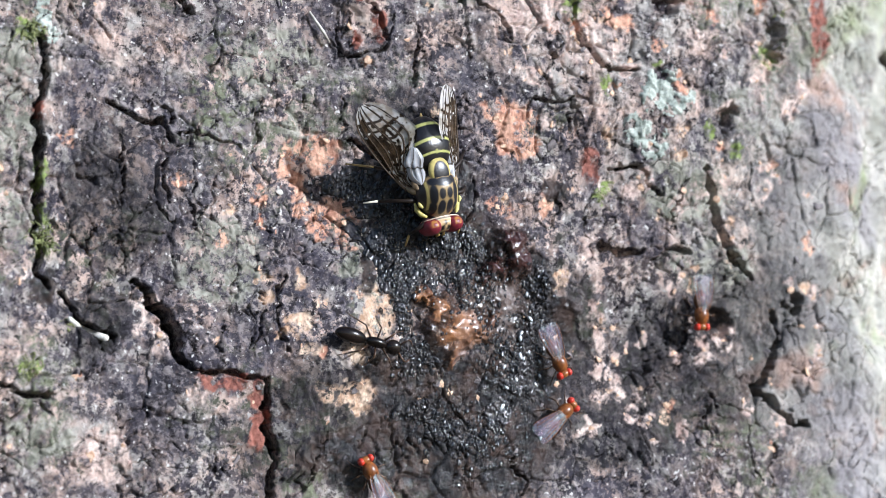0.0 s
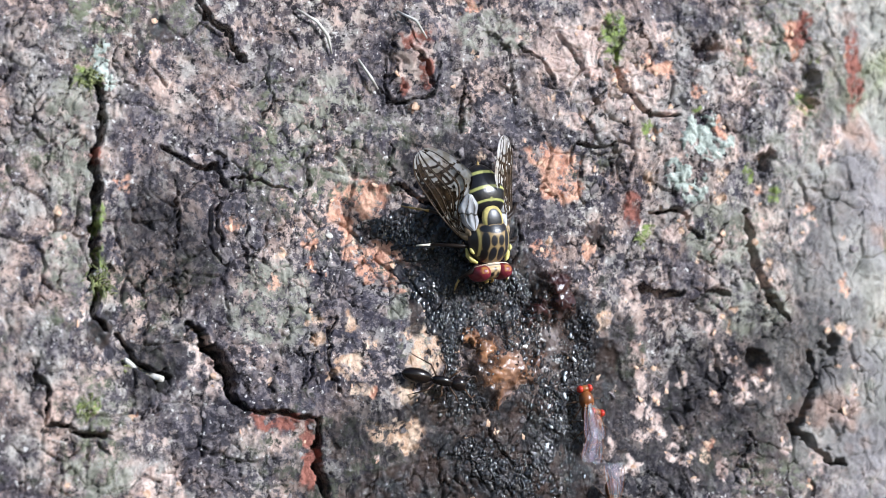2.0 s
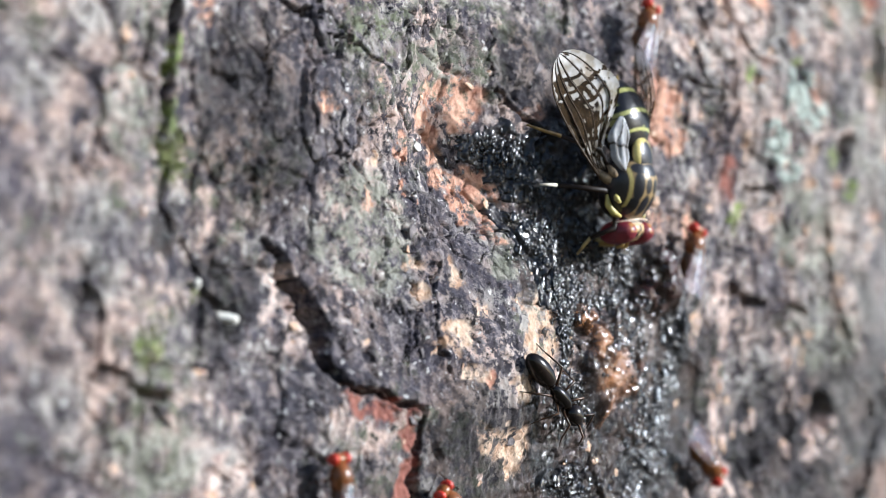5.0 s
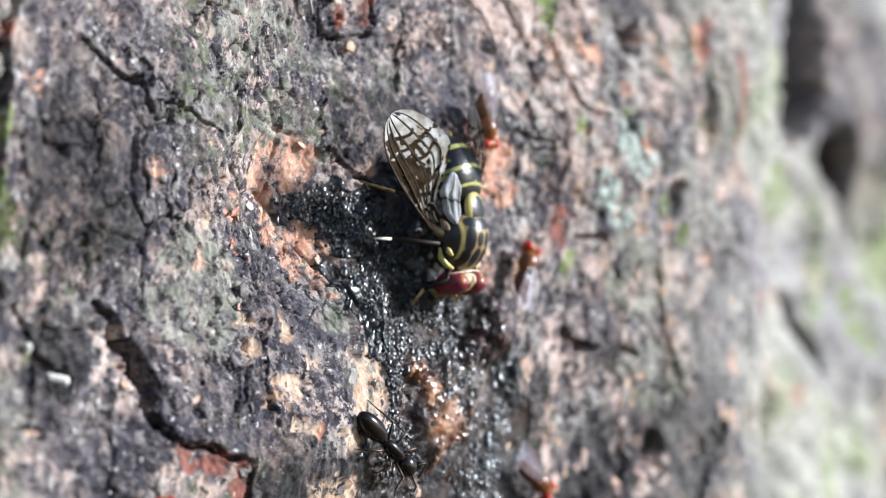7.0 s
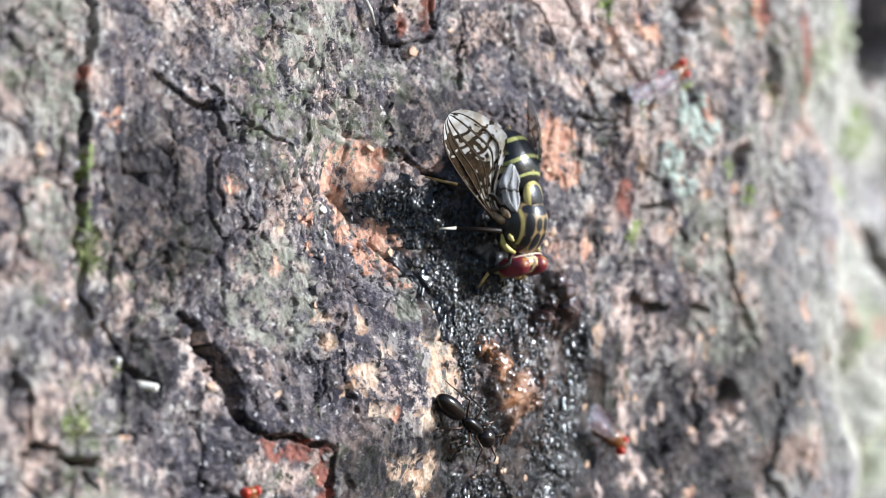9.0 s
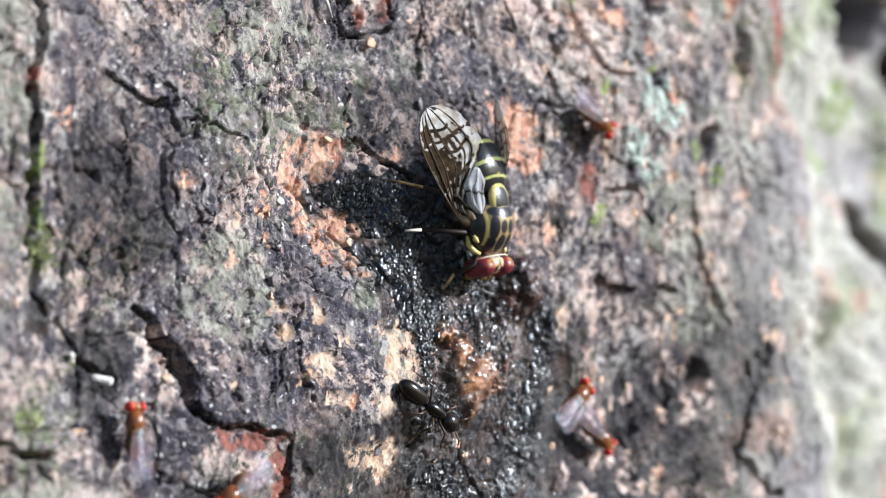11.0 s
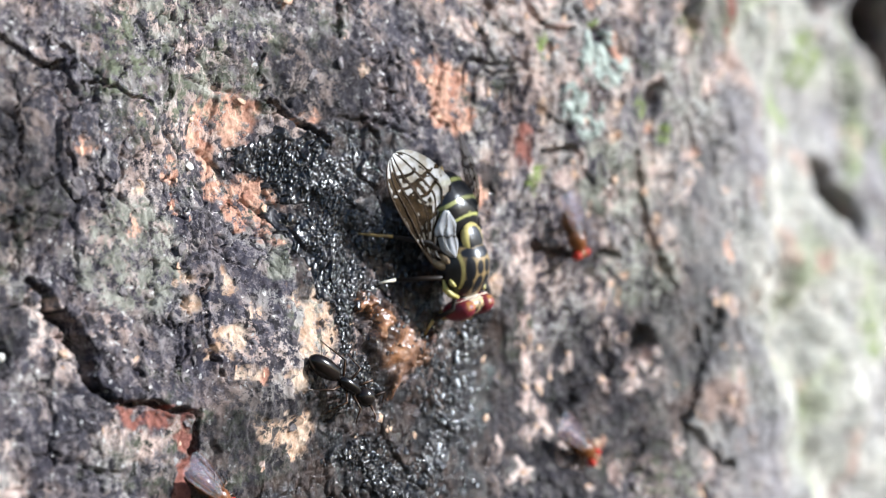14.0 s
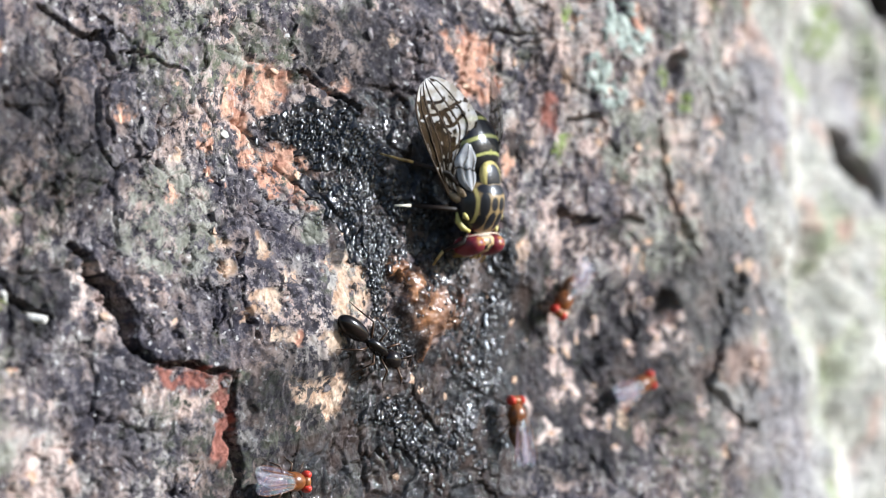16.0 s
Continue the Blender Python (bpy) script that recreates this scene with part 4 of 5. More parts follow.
def root_lobe(thing, mirror):
    """The pale rounded lobe behind the wing's root, which lies flat beside the shield."""
    t, s = np.linspace(0, 1, 40)[:, None], np.linspace(-1, 1, 22)[None, :]
    half = 0.54 * np.sqrt(np.clip(1 - (2 * t - 1) ** 2, 0, 1)) * (0.85 + 0.35 * t) * (1 - 0.10 * np.cos(14 * t)) + 0.015
    x = half * s + 0.14 * np.sin(np.pi * t)
    y = -2.15 * t + 0.10 * np.sin(7 * s) * t + 0 * s
    z = 0.05 * np.cos(3 * np.pi * s) * np.sin(np.pi * t) - 0.16 * s**2 - 0.10 * t
    net = np.maximum(np.maximum(smooth(0.13, 0.05, np.abs(s - 0.25 - 0.3 * np.sin(5 * t))), smooth(0.12, 0.04, np.abs(s + 0.45 + 0.2 * t))), smooth(0.04, 0.015, np.abs(t - 0.48 - 0.05 * s)))
    return wing_sheet("root_lobe", x, y, z, LOBE, thing, mirror, 0.75 * net + 0.9 * smooth(0.90, 1.0, np.abs(s)), 0.5 + 0.5 * np.cos(9 * s))


def clear_wing(name, length, width, material, thing, mirror=1, veins=4):
    """A small clear wing from its hinge along -y, its leading edge outward (+x for mirror 1)."""
    t, s = np.linspace(0, 1, 30)[:, None], np.linspace(0, 1, 10)[None, :]
    lead = 0.32 * width * t**0.5 * np.sqrt(1 - t**7) + 0.04
    trail = -0.68 * width * t**0.42 * np.sqrt(1 - t**4) - 0.03
    x = trail + (lead - trail) * s
    y = -length * t + 0 * s
    ribs = np.cos(np.pi * veins * s + 1.2 * t)
    z = 0.04 * ribs * np.sin(np.pi * t) - 0.20 * t**2
    wing = wing_sheet(name, x, y, z, material, thing, mirror, 0.25 * smooth(0.3, 0.0, t) + 0 * s, 0.5 + 0.5 * ribs)
    for k in range(1, veins):
        c = int(9 * (1.0 - (k - 1) / veins * 0.85))
        bm = bmesh.new()
        picks = range(0, int(30 * (1.0 - 0.06 * k)), 3)
        tube(bm, [(mirror * x[r, c], y[r, 0], z[r, c] + 0.03) for r in picks], [0.014] * len(picks), 5)
        part("vein", bm, AMBER, wing)
    return wing


def ovals(*rows):
    def rule(x, y, z):
        out = np.zeros(x.shape)
        for a, b, w, h in rows:
            out = np.maximum(out, smooth(1.12, 0.82, np.hypot((x - a) / w, (y - b) / h)))
        return out * (z > 1.35)
    return rule


def banded_fly():
    fly = tagged(new("banded_fly"), "black and yellow fly with mottled wings and red eyes", "fly")
    bm = bmesh.new()
    ellipsoid(bm, (0, 0.95, 1.70), (1.36, 1.46, 1.16), 0.86, 128, 96, lambda y: 1.0 - 0.14 * smooth(0.0, -1.0, y) - 0.06 * smooth(0.4, 1.0, y))
    for v in bm.verts:  # flatter and narrower on top, and lower towards the head
        v.co.x *= 1.0 - 0.18 * smooth(1.7, 2.6, v.co.z / MM)
        v.co.z -= 0.16 * (v.co.y - 0.6 * MM)
    thorax = part("thorax", bm, THORAX, fly, "tan thorax with dark blotches and yellow edges")
    blotches = ovals((-0.26, 1.84, 0.25, 0.40), (0.26, 1.84, 0.25, 0.40), (-0.80, 1.86, 0.28, 0.36), (0.80, 1.86, 0.28, 0.36), (-0.24, 1.10, 0.21, 0.33), (0.24, 1.10, 0.21, 0.33),
                     (-0.70, 1.10, 0.22, 0.62), (0.70, 1.10, 0.22, 0.62), (0.0, 0.42, 0.66, 0.27), (-0.62, 0.35, 0.3, 0.24), (0.62, 0.35, 0.3, 0.24))
    paint(thorax, dark=lambda x, y, z: np.maximum(np.maximum(blotches(x, y, z), 0.97 * smooth(1.00, 1.06, np.abs(x))), 0.97 * np.maximum(smooth(0.05, -0.05, y), z < 1.7)),
          yellow=lambda x, y, z: 0.9 * smooth(0.90, 0.94, np.abs(x)) * smooth(1.05, 1.00, np.abs(x)) * (z > 1.8) * (y > 0.3) * (y < 1.85))
    bm = bmesh.new()
    ellipsoid(bm, (0, -0.22, 2.40), (0.68, 0.78, 0.31), 0.88, 80, 60)
    shield = part("scutellum", bm, THORAX, fly, "dark shield with a yellow arched rim")
    inside = lambda x, y: np.hypot(x / 0.50, (y + 0.02) / 0.76)
    paint(shield, dark=lambda x, y, z: np.maximum(np.maximum(smooth(1.06, 0.94, inside(x, y)), smooth(0.12, 0.18, y)), smooth(2.36, 2.30, z)), yellow=lambda x, y, z: smooth(0.96, 1.06, inside(x, y)) * (y < 0.30) * smooth(2.32, 2.40, z))
    bm = bmesh.new()
    ellipsoid(bm, (0, -1.86, 1.72), (1.30, 1.66, 0.92), 0.86, 96, 120, lambda y: 1.0 - 0.20 * smooth(0.1, -1.0, y))
    for v in bm.verts:  # the hind end bends down to the bark
        back = max(-1.4 * MM - v.co.y, 0.0)
        v.co.z -= 55.0 * back * back
    abdomen = part("abdomen", bm, ABDOMEN, fly, "glossy black abdomen with thin yellow rings")
    rings = lambda x, y, z: np.max([smooth(w, 0.55 * w, np.abs(y - 0.17 * x * x - c)) for c, w in ((-1.32, 0.085), (-2.12, 0.11), (-3.02, 0.11))], 0)
    dots = lambda x, y, z: 0.8 * smooth(0.16, 0.09, np.hypot(x, y + 1.34))
    paint(abdomen, yellow=lambda x, y, z: np.maximum(np.maximum(rings(x, y, z), dots(x, y, z)), 0.8 * smooth(1.04, 1.12, np.abs(x)) * (np.sin(7.6 * y + 1.0) > 0.5)) * (z > 1.1))
    bm = bmesh.new()
    tube(bm, [(0, -3.30, 1.60), (0, -3.52, 1.56), (0.02, -3.70, 1.62)], (0.16, 0.09, 0.03))
    part("tail_tip", bm, YELLOW_LEG, fly)
    bm = bmesh.new()
    ellipsoid(bm, (0, 2.74, 1.30), (0.98, 0.50, 0.76), 0.95, 40, 28)
    head = part("head", bm, FACE, fly, "pale head with two dark spots on the brow")
    paint(head, dark=ovals((-0.19, 3.00, 0.15, 0.15), (0.19, 3.00, 0.15, 0.15), (0.0, 2.72, 0.12, 0.14)), pale=lambda x, y, z: smooth(2.56, 2.46, y))
    bm = bmesh.new()
    arc = [(1.20 * math.sin(a), 2.42 - 0.06 * math.cos(2 * a), 1.28 + 0.88 * math.cos(a)) for a in (-1.5, -1.25, -1.0, -0.7, -0.35, 0.0, 0.35, 0.7, 1.0, 1.25, 1.5)]
    tube(bm, arc, [0.02] + [0.036] * 9 + [0.02], 8)
    part("head_rim", bm, RIM, head, "cream rim behind the eyes")
    for side in (1, -1):
        bm = bmesh.new()
        ellipsoid(bm, (side * 0.72, 2.84, 1.38), (0.60, 0.50, 0.82), 0.95, 36, 28)
        eye = part("eye", bm, EYE, head, "dark red compound eye")
        paint(eye, yellow=lambda x, y, z: 0.8 * smooth(0.10, 0.05, np.abs(np.hypot((np.abs(x) - 0.76) / 0.95, y - 2.78) - 0.20)) * (y < 2.92) * (np.abs(x) > 0.6) * (z > 1.7))
        bm = bmesh.new()
        tube(bm, [(side * 0.14, 3.14, 1.33), (side * 0.18, 3.34, 1.2), (side * 0.2, 3.42, 0.95)], (0.07, 0.09, 0.05))
        part("antenna", bm, YELLOW_LEG, head)
    bm = bmesh.new()
    tube(bm, [(0, 2.95, 0.9), (0, 3.10, 0.6), (0, 3.12, 0.2), (0, 3.05, -0.25)], (0.32, 0.26, 0.18, 0.26))
    part("proboscis", bm, YELLOW_LEG, head)
    for side in (1, -1):
        bm = bmesh.new()
        tube(bm, [(side * 0.96, 2.24, 1.70), (side * 1.18, 2.06, 1.50), (side * 1.36, 1.72, 1.36), (side * 1.42, 1.30, 1.40)], (0.07, 0.15, 0.14, 0.05), 9)
        tube(bm, [(side * 1.20, 1.70, 1.86), (side * 1.32, 1.52, 1.78), (side * 1.36, 1.34, 1.74)], (0.05, 0.13, 0.05), 9)
        part("shoulder", bm, YELLOW, fly, "bright yellow curved shoulder mark")
        lobe = tagged(root_lobe(fly, side), "pale shining lobe at the wing root")
        lobe.matrix_basis = pose(1.22 * MM, 0.42 * MM, 2.26 * MM, -8, 20, 3) if side > 0 else pose(-1.30 * MM, 0.42 * MM, 1.75 * MM, -2, -48, -3)
        bm = bmesh.new()
        tube(bm, [(side * 1.16, 0.78, 1.50), (side * 1.36, 0.62, 1.40), (side * 1.56, 0.48, 1.28), (side * 1.70, 0.26, 1.24)], (0.20, 0.22, 0.17, 0.08), 10)
        tube(bm, [(side * 1.18, 0.62, 1.80), (side * 1.34, 0.40, 1.70), (side * 1.46, 0.10, 1.56)], (0.12, 0.17, 0.06), 9)
        part("wing_root", bm, ROOT, fly, "tan knob at the wing root")
    leg_set(fly, [[(0.55, 2.1, 1.3), (1.35, 2.7, 1.55), (1.7, 3.0, 0.6), (1.75, 3.6, -0.05)],
                  [(0.75, 1.2, 1.2), (1.75, 1.15, 1.45), (2.95, 0.80, 0.0), (3.75, 0.75, -0.35)],
                  [(0.65, 0.4, 1.2), (1.9, -0.5, 1.5), (3.0, -1.15, 0.40), (4.4, -1.65, -0.35)]], DARK_LEG, (YELLOW_LEG, PALE_FOOT, OCHRE_LEG), 0.13)
    right, left = mottled_wing(fly, 1), mottled_wing(fly, -1)
    tagged(right, "spread brown mottled wing"), tagged(left, "brown mottled wing held along the body")
    return fly, right, left


def fruit_fly():
    fly = tagged(new("fruit_fly"), "tiny amber fruit fly with bright red eyes on the bark", "fly", "fruit flies round the sap")
    bm = bmesh.new()
    ellipsoid(bm, (0, 0.30, 0.62), (0.45, 0.58, 0.44), 1.0, 18, 12)
    part("thorax", bm, AMBER, fly)
    bm = bmesh.new()
    ellipsoid(bm, (0, -0.62, 0.52), (0.42, 0.68, 0.38), 1.0, 18, 14, lambda y: 1.0 - 0.3 * smooth(0.0, -1.0, y))
    part("abdomen", bm, DUSK, fly)
    bm = bmesh.new()
    ellipsoid(bm, (0, 0.98, 0.58), (0.36, 0.24, 0.30), 1.0, 16, 10)
    head = part("head", bm, AMBER, fly)
    for side in (1, -1):
        bm = bmesh.new()
        ellipsoid(bm, (side * 0.30, 1.0, 0.62), (0.20, 0.23, 0.29), 1.0, 14, 10)
        part("eye", bm, RED, head, "bright red eye")
    leg_set(fly, [[(0.2, 0.6, 0.4), (0.62, 0.85, 0.5), (0.75, 1.1, 0.2), (0.85, 1.35, 0.0)], [(0.25, 0.3, 0.35), (0.8, 0.3, 0.5), (1.0, 0.25, 0.2), (1.2, 0.2, 0.0)],
                  [(0.2, 0.0, 0.35), (0.7, -0.4, 0.5), (0.85, -0.7, 0.2), (1.0, -0.95, 0.0)]], BROWN_LEG, [BROWN_LEG] * 3, 0.045)
    for side in (1, -1):
        wing = clear_wing("wing", 2.30, 1.15, WING_SMALL, fly, side, 4)
        wing.matrix_basis = pose(side * 0.16 * MM, 0.15 * MM, (0.98 + 0.02 * side) * MM, -7, side * 6, side * 5)
    return fly


def black_ant():
    ant = tagged(new("black_ant"), "shiny black ant at the edge of the sap", "ant")
    for name, c, r in (("gaster", (0, -1.36, 0.70), (0.44, 0.92, 0.42)), ("petiole", (0, -0.42, 0.55), (0.14, 0.16, 0.22)), ("thorax", (0, 0.25, 0.66), (0.30, 0.68, 0.32)),
                       ("head", (0, 1.28, 0.66), (0.44, 0.48, 0.34))):
        bm = bmesh.new()
        ellipsoid(bm, c, r, 0.95, 24, 16)
        body = part(name, bm, BLACK, ant)
        if name == "head":
            for side in (1, -1):
                bm = bmesh.new()
                tube(bm, [(side * 0.2, 1.6, 0.75), (side * 0.60, 1.95, 0.95), (side * 0.62, 2.25, 0.6), (side * 0.4, 2.5, 0.3)], (0.05, 0.045, 0.04, 0.035))
                part("antenna", bm, BROWN_LEG, body)
    leg_set(ant, [[(0.2, 0.7, 0.5), (0.72, 1.1, 0.9), (1.0, 1.5, 0.35), (1.1, 1.9, 0.0)], [(0.22, 0.3, 0.5), (0.85, 0.25, 0.95), (1.25, 0.1, 0.35), (1.55, 0.0, 0.0)],
                  [(0.2, -0.1, 0.5), (0.75, -0.7, 1.0), (1.05, -1.3, 0.4), (1.3, -1.8, 0.0)]], BROWN_LEG, [BROWN_LEG] * 3, 0.05)
    for ob in ant.children_recursive:
        ob.data.transform(Matrix.Scale(1.0, 4))
    return ant


# ---- small growth ----
def moss_tuft(x, z, size, many, seed):
    rng = random.Random(seed)
    bm = bmesh.new()
    for k in range(many):
        a = 2 * math.pi * rng.random()
        p = Vector((rng.gauss(0, 0.4) * size, 0.15, rng.gauss(0, 0.4) * size))
        way = Vector((math.cos(a), -rng.uniform(0.5, 1.2), math.sin(a) - 0.2)).normalized() * size * rng.uniform(0.4, 0.9)
        tube(bm, [p, p + 0.5 * way, p + way + Vector((0, 0.1, -0.15 * size))], (0.05, 0.045, 0.012), 5)
    ob = part("moss_tuft", bm, MOSS, None)
    ob.matrix_basis = pose(x * MM, face_of(x, z) * MM, z * MM + HEIGHT)
    return tagged(ob, "small tuft of yellow-green moss in a bark furrow", "moss", "moss on the bark")


def lichen_crust(ovals, seed):
    """A thin ruffled crust of pale lichen that follows the bark, lobe by lobe."""
    crust = tagged(new("lichen_crust"), "pale grey-green crust of lichen on the bark", "lichen", "lichen on the bark")
    for n, (a, b, w, h) in enumerate(ovals):
        x, z = np.meshgrid(np.arange(a - 1.6 * w, a + 1.6 * w, 0.07), np.arange(b - 1.6 * h, b + 1.6 * h, 0.07))
        mask = blots(x, z, [(a, b, 1.15 * w, 1.15 * h)], 0.25) * smooth(-0.20, 0.02, rough_noise(x, z, 0.6, 4, 0.7, 70 + seed))
        one, two, kind = cells(x, z, 0.38, 70 + seed)
        up = bark_face(x, z) + 0.04 + 0.015 * n + 0.05 * (0.6 - one) + 0.04 * kind + 0.10 * rough_noise(x, z, 0.4, 3, 0.6, 72) - 0.4 * (1 - mask)
        mesh_part("lobe", sheet("lobe", x, -up, z, LICHEN, (), mask > 0.60), crust)
    return crust


def dry_twig(name, points, radius, material, label):
    bm = bmesh.new()
    tube(bm, [(x, face_of(x, z) - lift, z) for x, z, lift in points], radius, 8)
    for v in bm.verts:
        v.co.z += HEIGHT
    return tagged(part(name, bm, material, None), label, "twig")


def surroundings():
    bm = bmesh.new()
    bmesh.ops.create_grid(bm, x_segments=60, y_segments=60, size=60)
    for v in bm.verts:
        v.co.z = 0.03 * noise.noise(v.co * 0.6)
    tagged(part("ground", bm, EARTH, None, "brown forest floor under the tree"), kind="structure")


tree = tree_trunk()
sap_pool()
fly, wing_right, wing_left = banded_fly()
ant = black_ant()
fruit = [fruit_fly()]
for n in range(4):
    fruit.append(copy_thing(fruit[0], Matrix.Identity(4)))
for n, (x, z, size, many) in enumerate([(-21.8, 1.5, 0.7, 40), (-21.6, -1.6, 0.9, 50), (-22.0, 9.6, 0.9, 50), (-22.5, -8.8, 0.8, 40), (10.5, 13.0, 0.7, 40), (11.7, 0.7, 0.6, 30), (24.5, 12.0, 0.6, 30),
                                        (-21.7, 0.0, 0.6, 30), (-20.2, -6.6, 0.5, 25)]):
    moss_tuft(x, z, size, many, 40 + n)
lichen_crust([(15.9, 6.6, 1.74, 1.5), (14.7, 4.4, 1.45, 1.35), (15.3, 3.2, 0.74, 0.74)], 1)
lichen_crust([(-21.3, 11.0, 0.5, 1.5), (-20.9, 9.4, 0.4, 0.5)], 2)
dry_twig("dry_twig", [(-20.2, -6.3, 0.3), (-19.2, -6.8, 0.5), (-18.6, -7.1, 0.55), (-18.1, -7.4, 0.5)], (0.14, 0.20, 0.24, 0.18), TWIG, "pale dry twig end lying in a bark furrow")
for points in ([(-9.6, 14.0, 0.2), (-8.4, 13.3, 0.35), (-7.7, 12.5, 0.3), (-7.4, 11.5, 0.15)], [(-3.4, 14.1, 0.15), (-2.5, 13.4, 0.4), (-1.8, 12.4, 0.3)],
               [(-5.8, 11.2, 0.2), (-5.0, 10.1, 0.35), (-4.5, 9.5, 0.2)]):
    dry_twig("root_fibre", points, [0.07] + [0.10] * (len(points) - 2) + [0.05], TWIG, "thin pale dry fibre on the bark")
surroundings()
bark_bits(tree)
cam.data.dof.focus_object = pale_chip(tree)


# ---- what moves ----
def on_bark(x, z, heading, lift=0.0, lean=0.0):
    """A pose on the bark's face: up is out of the trunk, heading 0 is straight down, towards +x for more. lean: degrees about its length."""
    a = radians(heading)
    ahead, up = Vector((math.sin(a), 0, -math.cos(a))), Vector((0, -1, 0))
    m = Matrix((ahead.cross(up), ahead, up)).transposed().to_4x4()
    m.translation = Vector((x * MM, (at_face(x, z) - lift) * MM, z * MM + HEIGHT))
    return m @ pose(0, 0, 0, 0, lean, 0)


def steps(rows, lift, lean=0.0):
    """Poses from rows of seconds, x, z and heading, with more in between where the heading turns far."""
    out = [(rows[0][0], on_bark(*rows[0][1:], lift, lean))]
    for one, two in zip(rows, rows[1:]):
        many = max(1, math.ceil(abs(two[3] - one[3]) / 70))
        for k in range(1, many + 1):
            t, x, z, a = (p + (q - p) * k / many for p, q in zip(one, two))
            out.append((t, on_bark(x, z, a, lift, lean)))
    return out


LEAN = -9.0  # of the banded fly, about its length


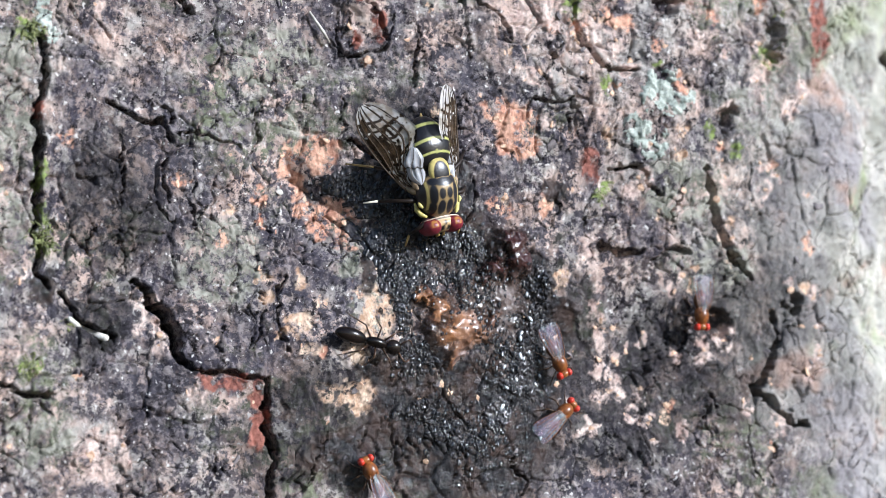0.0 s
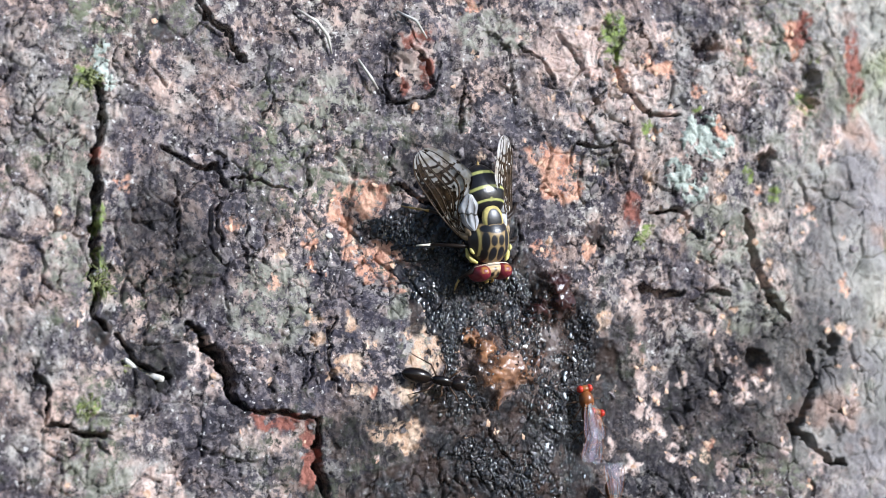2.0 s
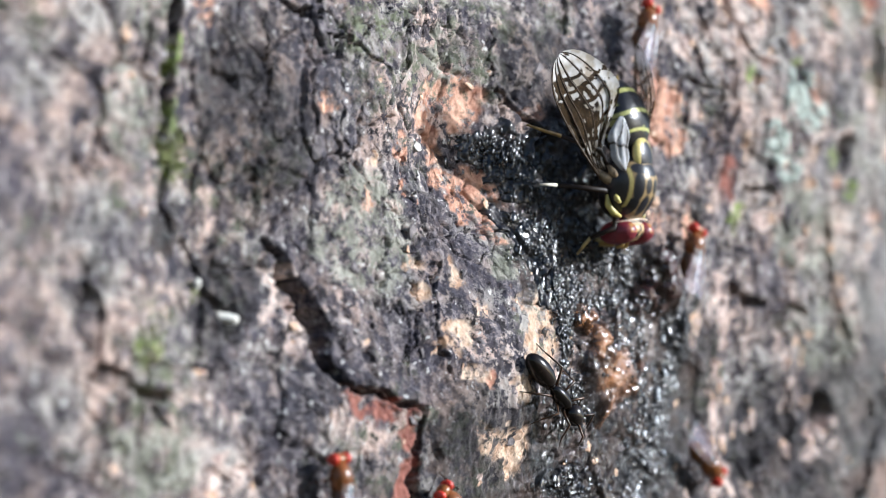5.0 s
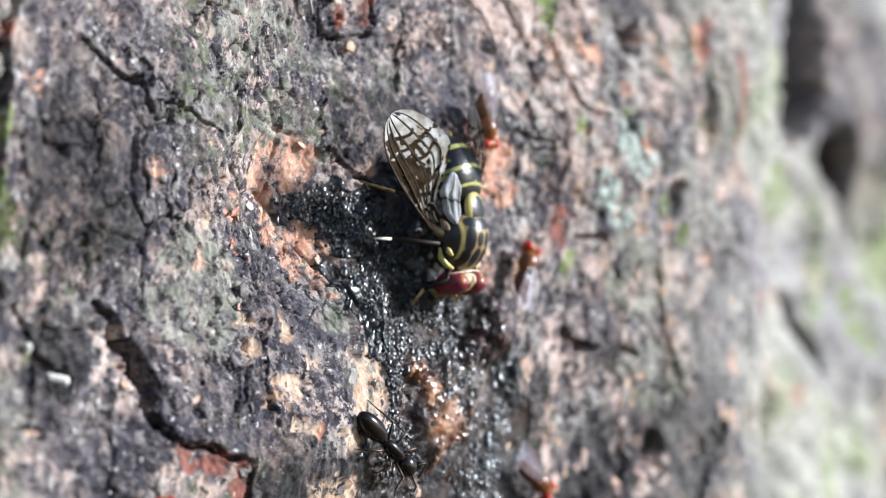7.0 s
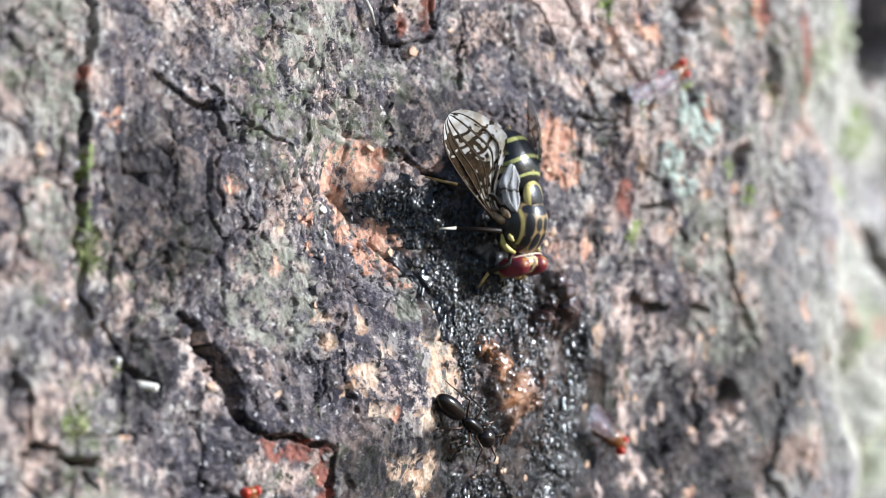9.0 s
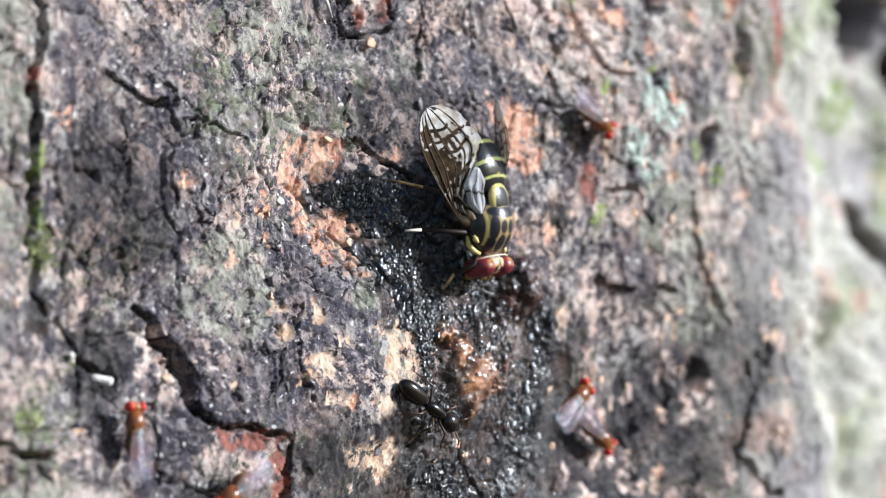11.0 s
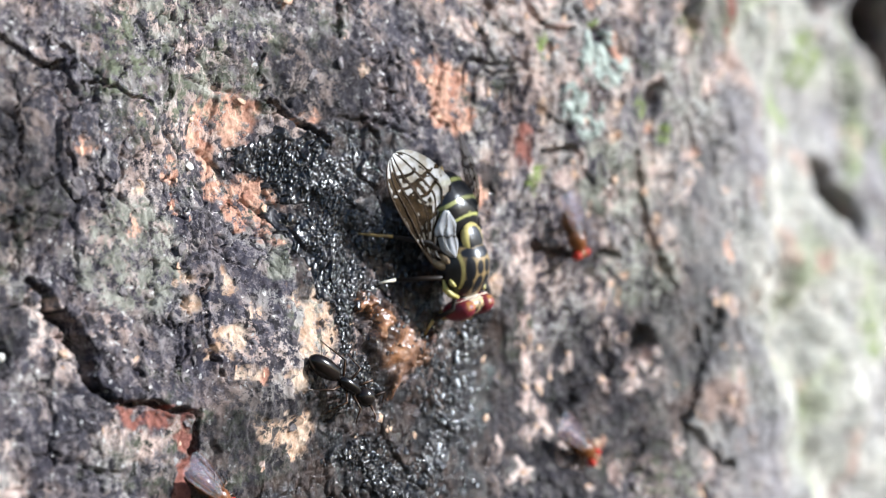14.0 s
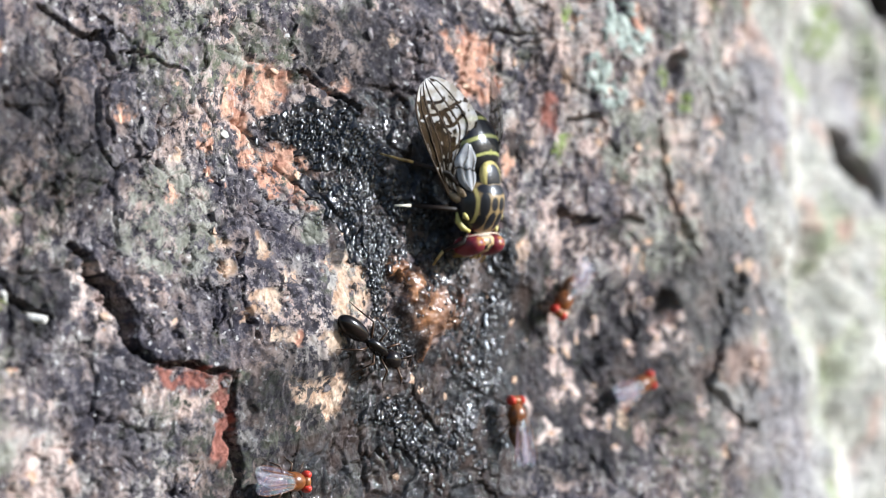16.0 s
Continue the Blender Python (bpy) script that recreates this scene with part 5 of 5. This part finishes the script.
def motions():
    walk(fly, steps([(0, 0.40, 1.45, 10), (0.5, 0.35, 1.45, 8), (1.5, 0.10, 1.35, 6), (2, 0.75, 1.25, 6), (3.2, 0.75, 1.20, 7), (5.5, 1.40, 1.20, 8), (7, 1.50, 1.30, 8), (8.5, 1.40, 1.40, 9), (9, 1.40, 1.30, 7), (9.7, 1.55, 1.20, 6),
                     (11.8, 2.35, 0.20, 6), (12.2, 2.80, -0.10, 8), (12.5, 3.10, -0.60, 11), (13, 4.00, -1.65, 15), (13.5, 4.70, -2.25, 15), (14, 4.70, -2.75, 13), (14.5, 3.80, -2.60, 6), (15, 2.85, -2.50, 3), (15.5, 3.15, -2.60, 3), (16, 4.05, -1.45, 3)], 0.36, LEAN))
    for wing, side, hinge, rows in ((wing_right, 1, (1.60, 0.50, 1.26), [(0, 32, 2, 38), (2, 33, 2, 38), (3.2, 32, 2, 38), (5.3, 43, 1, 27), (9.7, 43, 1, 27), (11.8, 26, 5, 24), (13.2, 26, 5, 24), (14.0, 27, 4, 22), (14.5, 26, 4, 22), (15.5, 25, 4, 21), (16, 26, 5, 22)]),
                                    (wing_left, -1, (1.50, 0.50, 1.40), [(0, 16, -1, 38), (3.2, 16, -1, 38), (5.3, 12, -2, 44), (9.7, 12, -2, 44), (11.8, 11, -2, 48), (16, 11, -2, 48)])):
        walk(wing, [(t, pose(side * hinge[0] * MM, hinge[1] * MM, hinge[2] * MM, 0, 0, side * spread) @ pose(0, 0, 0, -rise, side * twist, 0)) for t, spread, rise, twist in rows])
    walk(ant, steps([(0, -3.3, -7.9, 74), (1.5, -2.0, -8.1, 74), (2, -2.2, -7.8, 78), (3, -2.5, -8.3, 52), (8.5, -1.8, -8.8, 59), (13, -1.3, -8.7, 58), (14, -1.7, -8.8, 60), (16, -2.0, -8.8, 57)], 0.2))
    ways = [
        [(0, 8.8, -9.0, 23), (0.4, 9.1, -9.8, 10), (0.8, 9.5, -12.4, 7), (1.2, 8.6, -12.3, 3), (1.6, 8.7, -12.4, -11), (1.8, 8.3, -12.1, -110), (2, 7.8, -9.4, -172), (2.4, 6.5, -5.7, -195), (2.6, 8.8, -6.2, -150),
         (2.8, 8.6, -3.7, -194), (3, 4.6, 3.6, -173), (3.2, 4.3, 6.0, -190), (5.3, 4.2, 7.8, -206), (5.5, 4.4, 7.6, -211), (6, 4.3, 8.0, -213), (6.5, 4.4, 7.9, -215), (7, 4.7, 6.1, -349), (7.5, 5.0, 5.0, -349),
         (8, 5.4, 4.7, -341), (8.5, 10.3, 6.6, -237), (9, 11.8, 7.9, -244), (9.7, 11.6, 7.8, -246), (11.8, 7.7, -16.4, -215), (14.7, 8.2, -17.3, -167), (15, 8.4, -15.5, -169), (15.4, 8.3, -13.7, -171), (16, 7.7, -12.5, -180)],
        [(0, 8.8, -12.3, 125), (0.4, 9.2, -13.0, 110), (0.8, 9.3, -14.0, 40), (1.2, 8.9, -14.3, -7), (1.6, 9.2, -15.0, -5), (3.2, 8.8, -14.4, 32), (5.5, 10.4, -9.6, 56), (8.5, 9.8, -9.1, 58), (9.7, 9.8, -9.3, 63),
         (12, 13.5, -11.0, 43), (13, 14.2, -11.9, 52), (14, 14.3, -12.0, 54), (14.5, 14.3, -11.9, 42), (15, 16.2, -11.1, 99), (16, 16.3, -11.0, 106)],
        [(0, 18.0, -6.3, 0), (0.4, 17.5, -7.4, -54), (0.6, 16.6, -8.4, -56), (0.8, 15.6, -9.5, -69), (1, 13.3, -9.9, -74), (1.2, 10.9, -10.3, -58), (1.4, 10.2, -10.0, -10), (1.6, 8.8, -10.3, 65), (1.8, 9.6, -10.2, 100),
         (2, 8.2, -10.8, 167), (2.4, 7.1, -9.9, 197), (3.2, 9.0, -9.4, 191), (5.3, 7.3, -1.1, 161), (5.5, 7.8, -1.1, 164), (6.5, 7.5, -1.1, 164), (7, 7.5, -0.1, 161), (7.5, 7.2, 0.9, 174), (8, 5.9, 3.1, 100),
         (8.5, 19.0, 10.2, 117), (9, 13.4, 8.6, 115), (9.7, 11.8, 7.9, 112), (11.8, 10.2, 3.9, 32), (12, 10.5, 3.2, 29), (12.5, 11.2, 0.0, 23), (13, 12.3, -1.8, 26), (14, 13.8, -1.9, 21), (14.5, 12.4, -2.6, 22),
         (15, 12.9, -3.9, 35), (15.4, 12.9, -5.2, -17), (16, 12.0, -6.5, -37)],
        [(0, -3.1, -15.5, -157), (1.5, -3.9, -15.9, -159), (3.2, -4.2, -16.4, -155), (5.5, -8.6, -13.2, -130), (9.7, -11.8, -13.3, -147), (11.8, -13.3, -11.6, 9), (12, -13.6, -11.7, 10), (13, -9.4, -12.8, -2),
         (14, -8.6, -13.3, 50), (15, -9.4, -14.3, 64), (15.5, -9.2, -14.6, 64), (16, -6.6, -14.7, 87)],
        [(0, -10.6, -18.3, -174), (2.4, -9.7, -14.6, -155), (2.8, -11.3, -12.7, -164), (3.2, -11.5, -13.6, -170), (5.5, -14.1, -13.0, -170), (8.5, -14.1, -12.7, -170), (9.7, -14.2, -12.9, -174), (11.8, -19.0, -7.9, -207),
         (12, -17.8, -8.4, -270), (12.3, -16.2, -10.7, -284), (12.5, -15.1, -12.1, -288), (12.8, -12.8, -13.7, -308), (13.5, -11.5, -19.5, -312), (16, -10.1, -20.0, -312)],
    ]
    for one, rows in zip(fruit, ways):
        walk(one, steps(rows, 0.35))


motions()
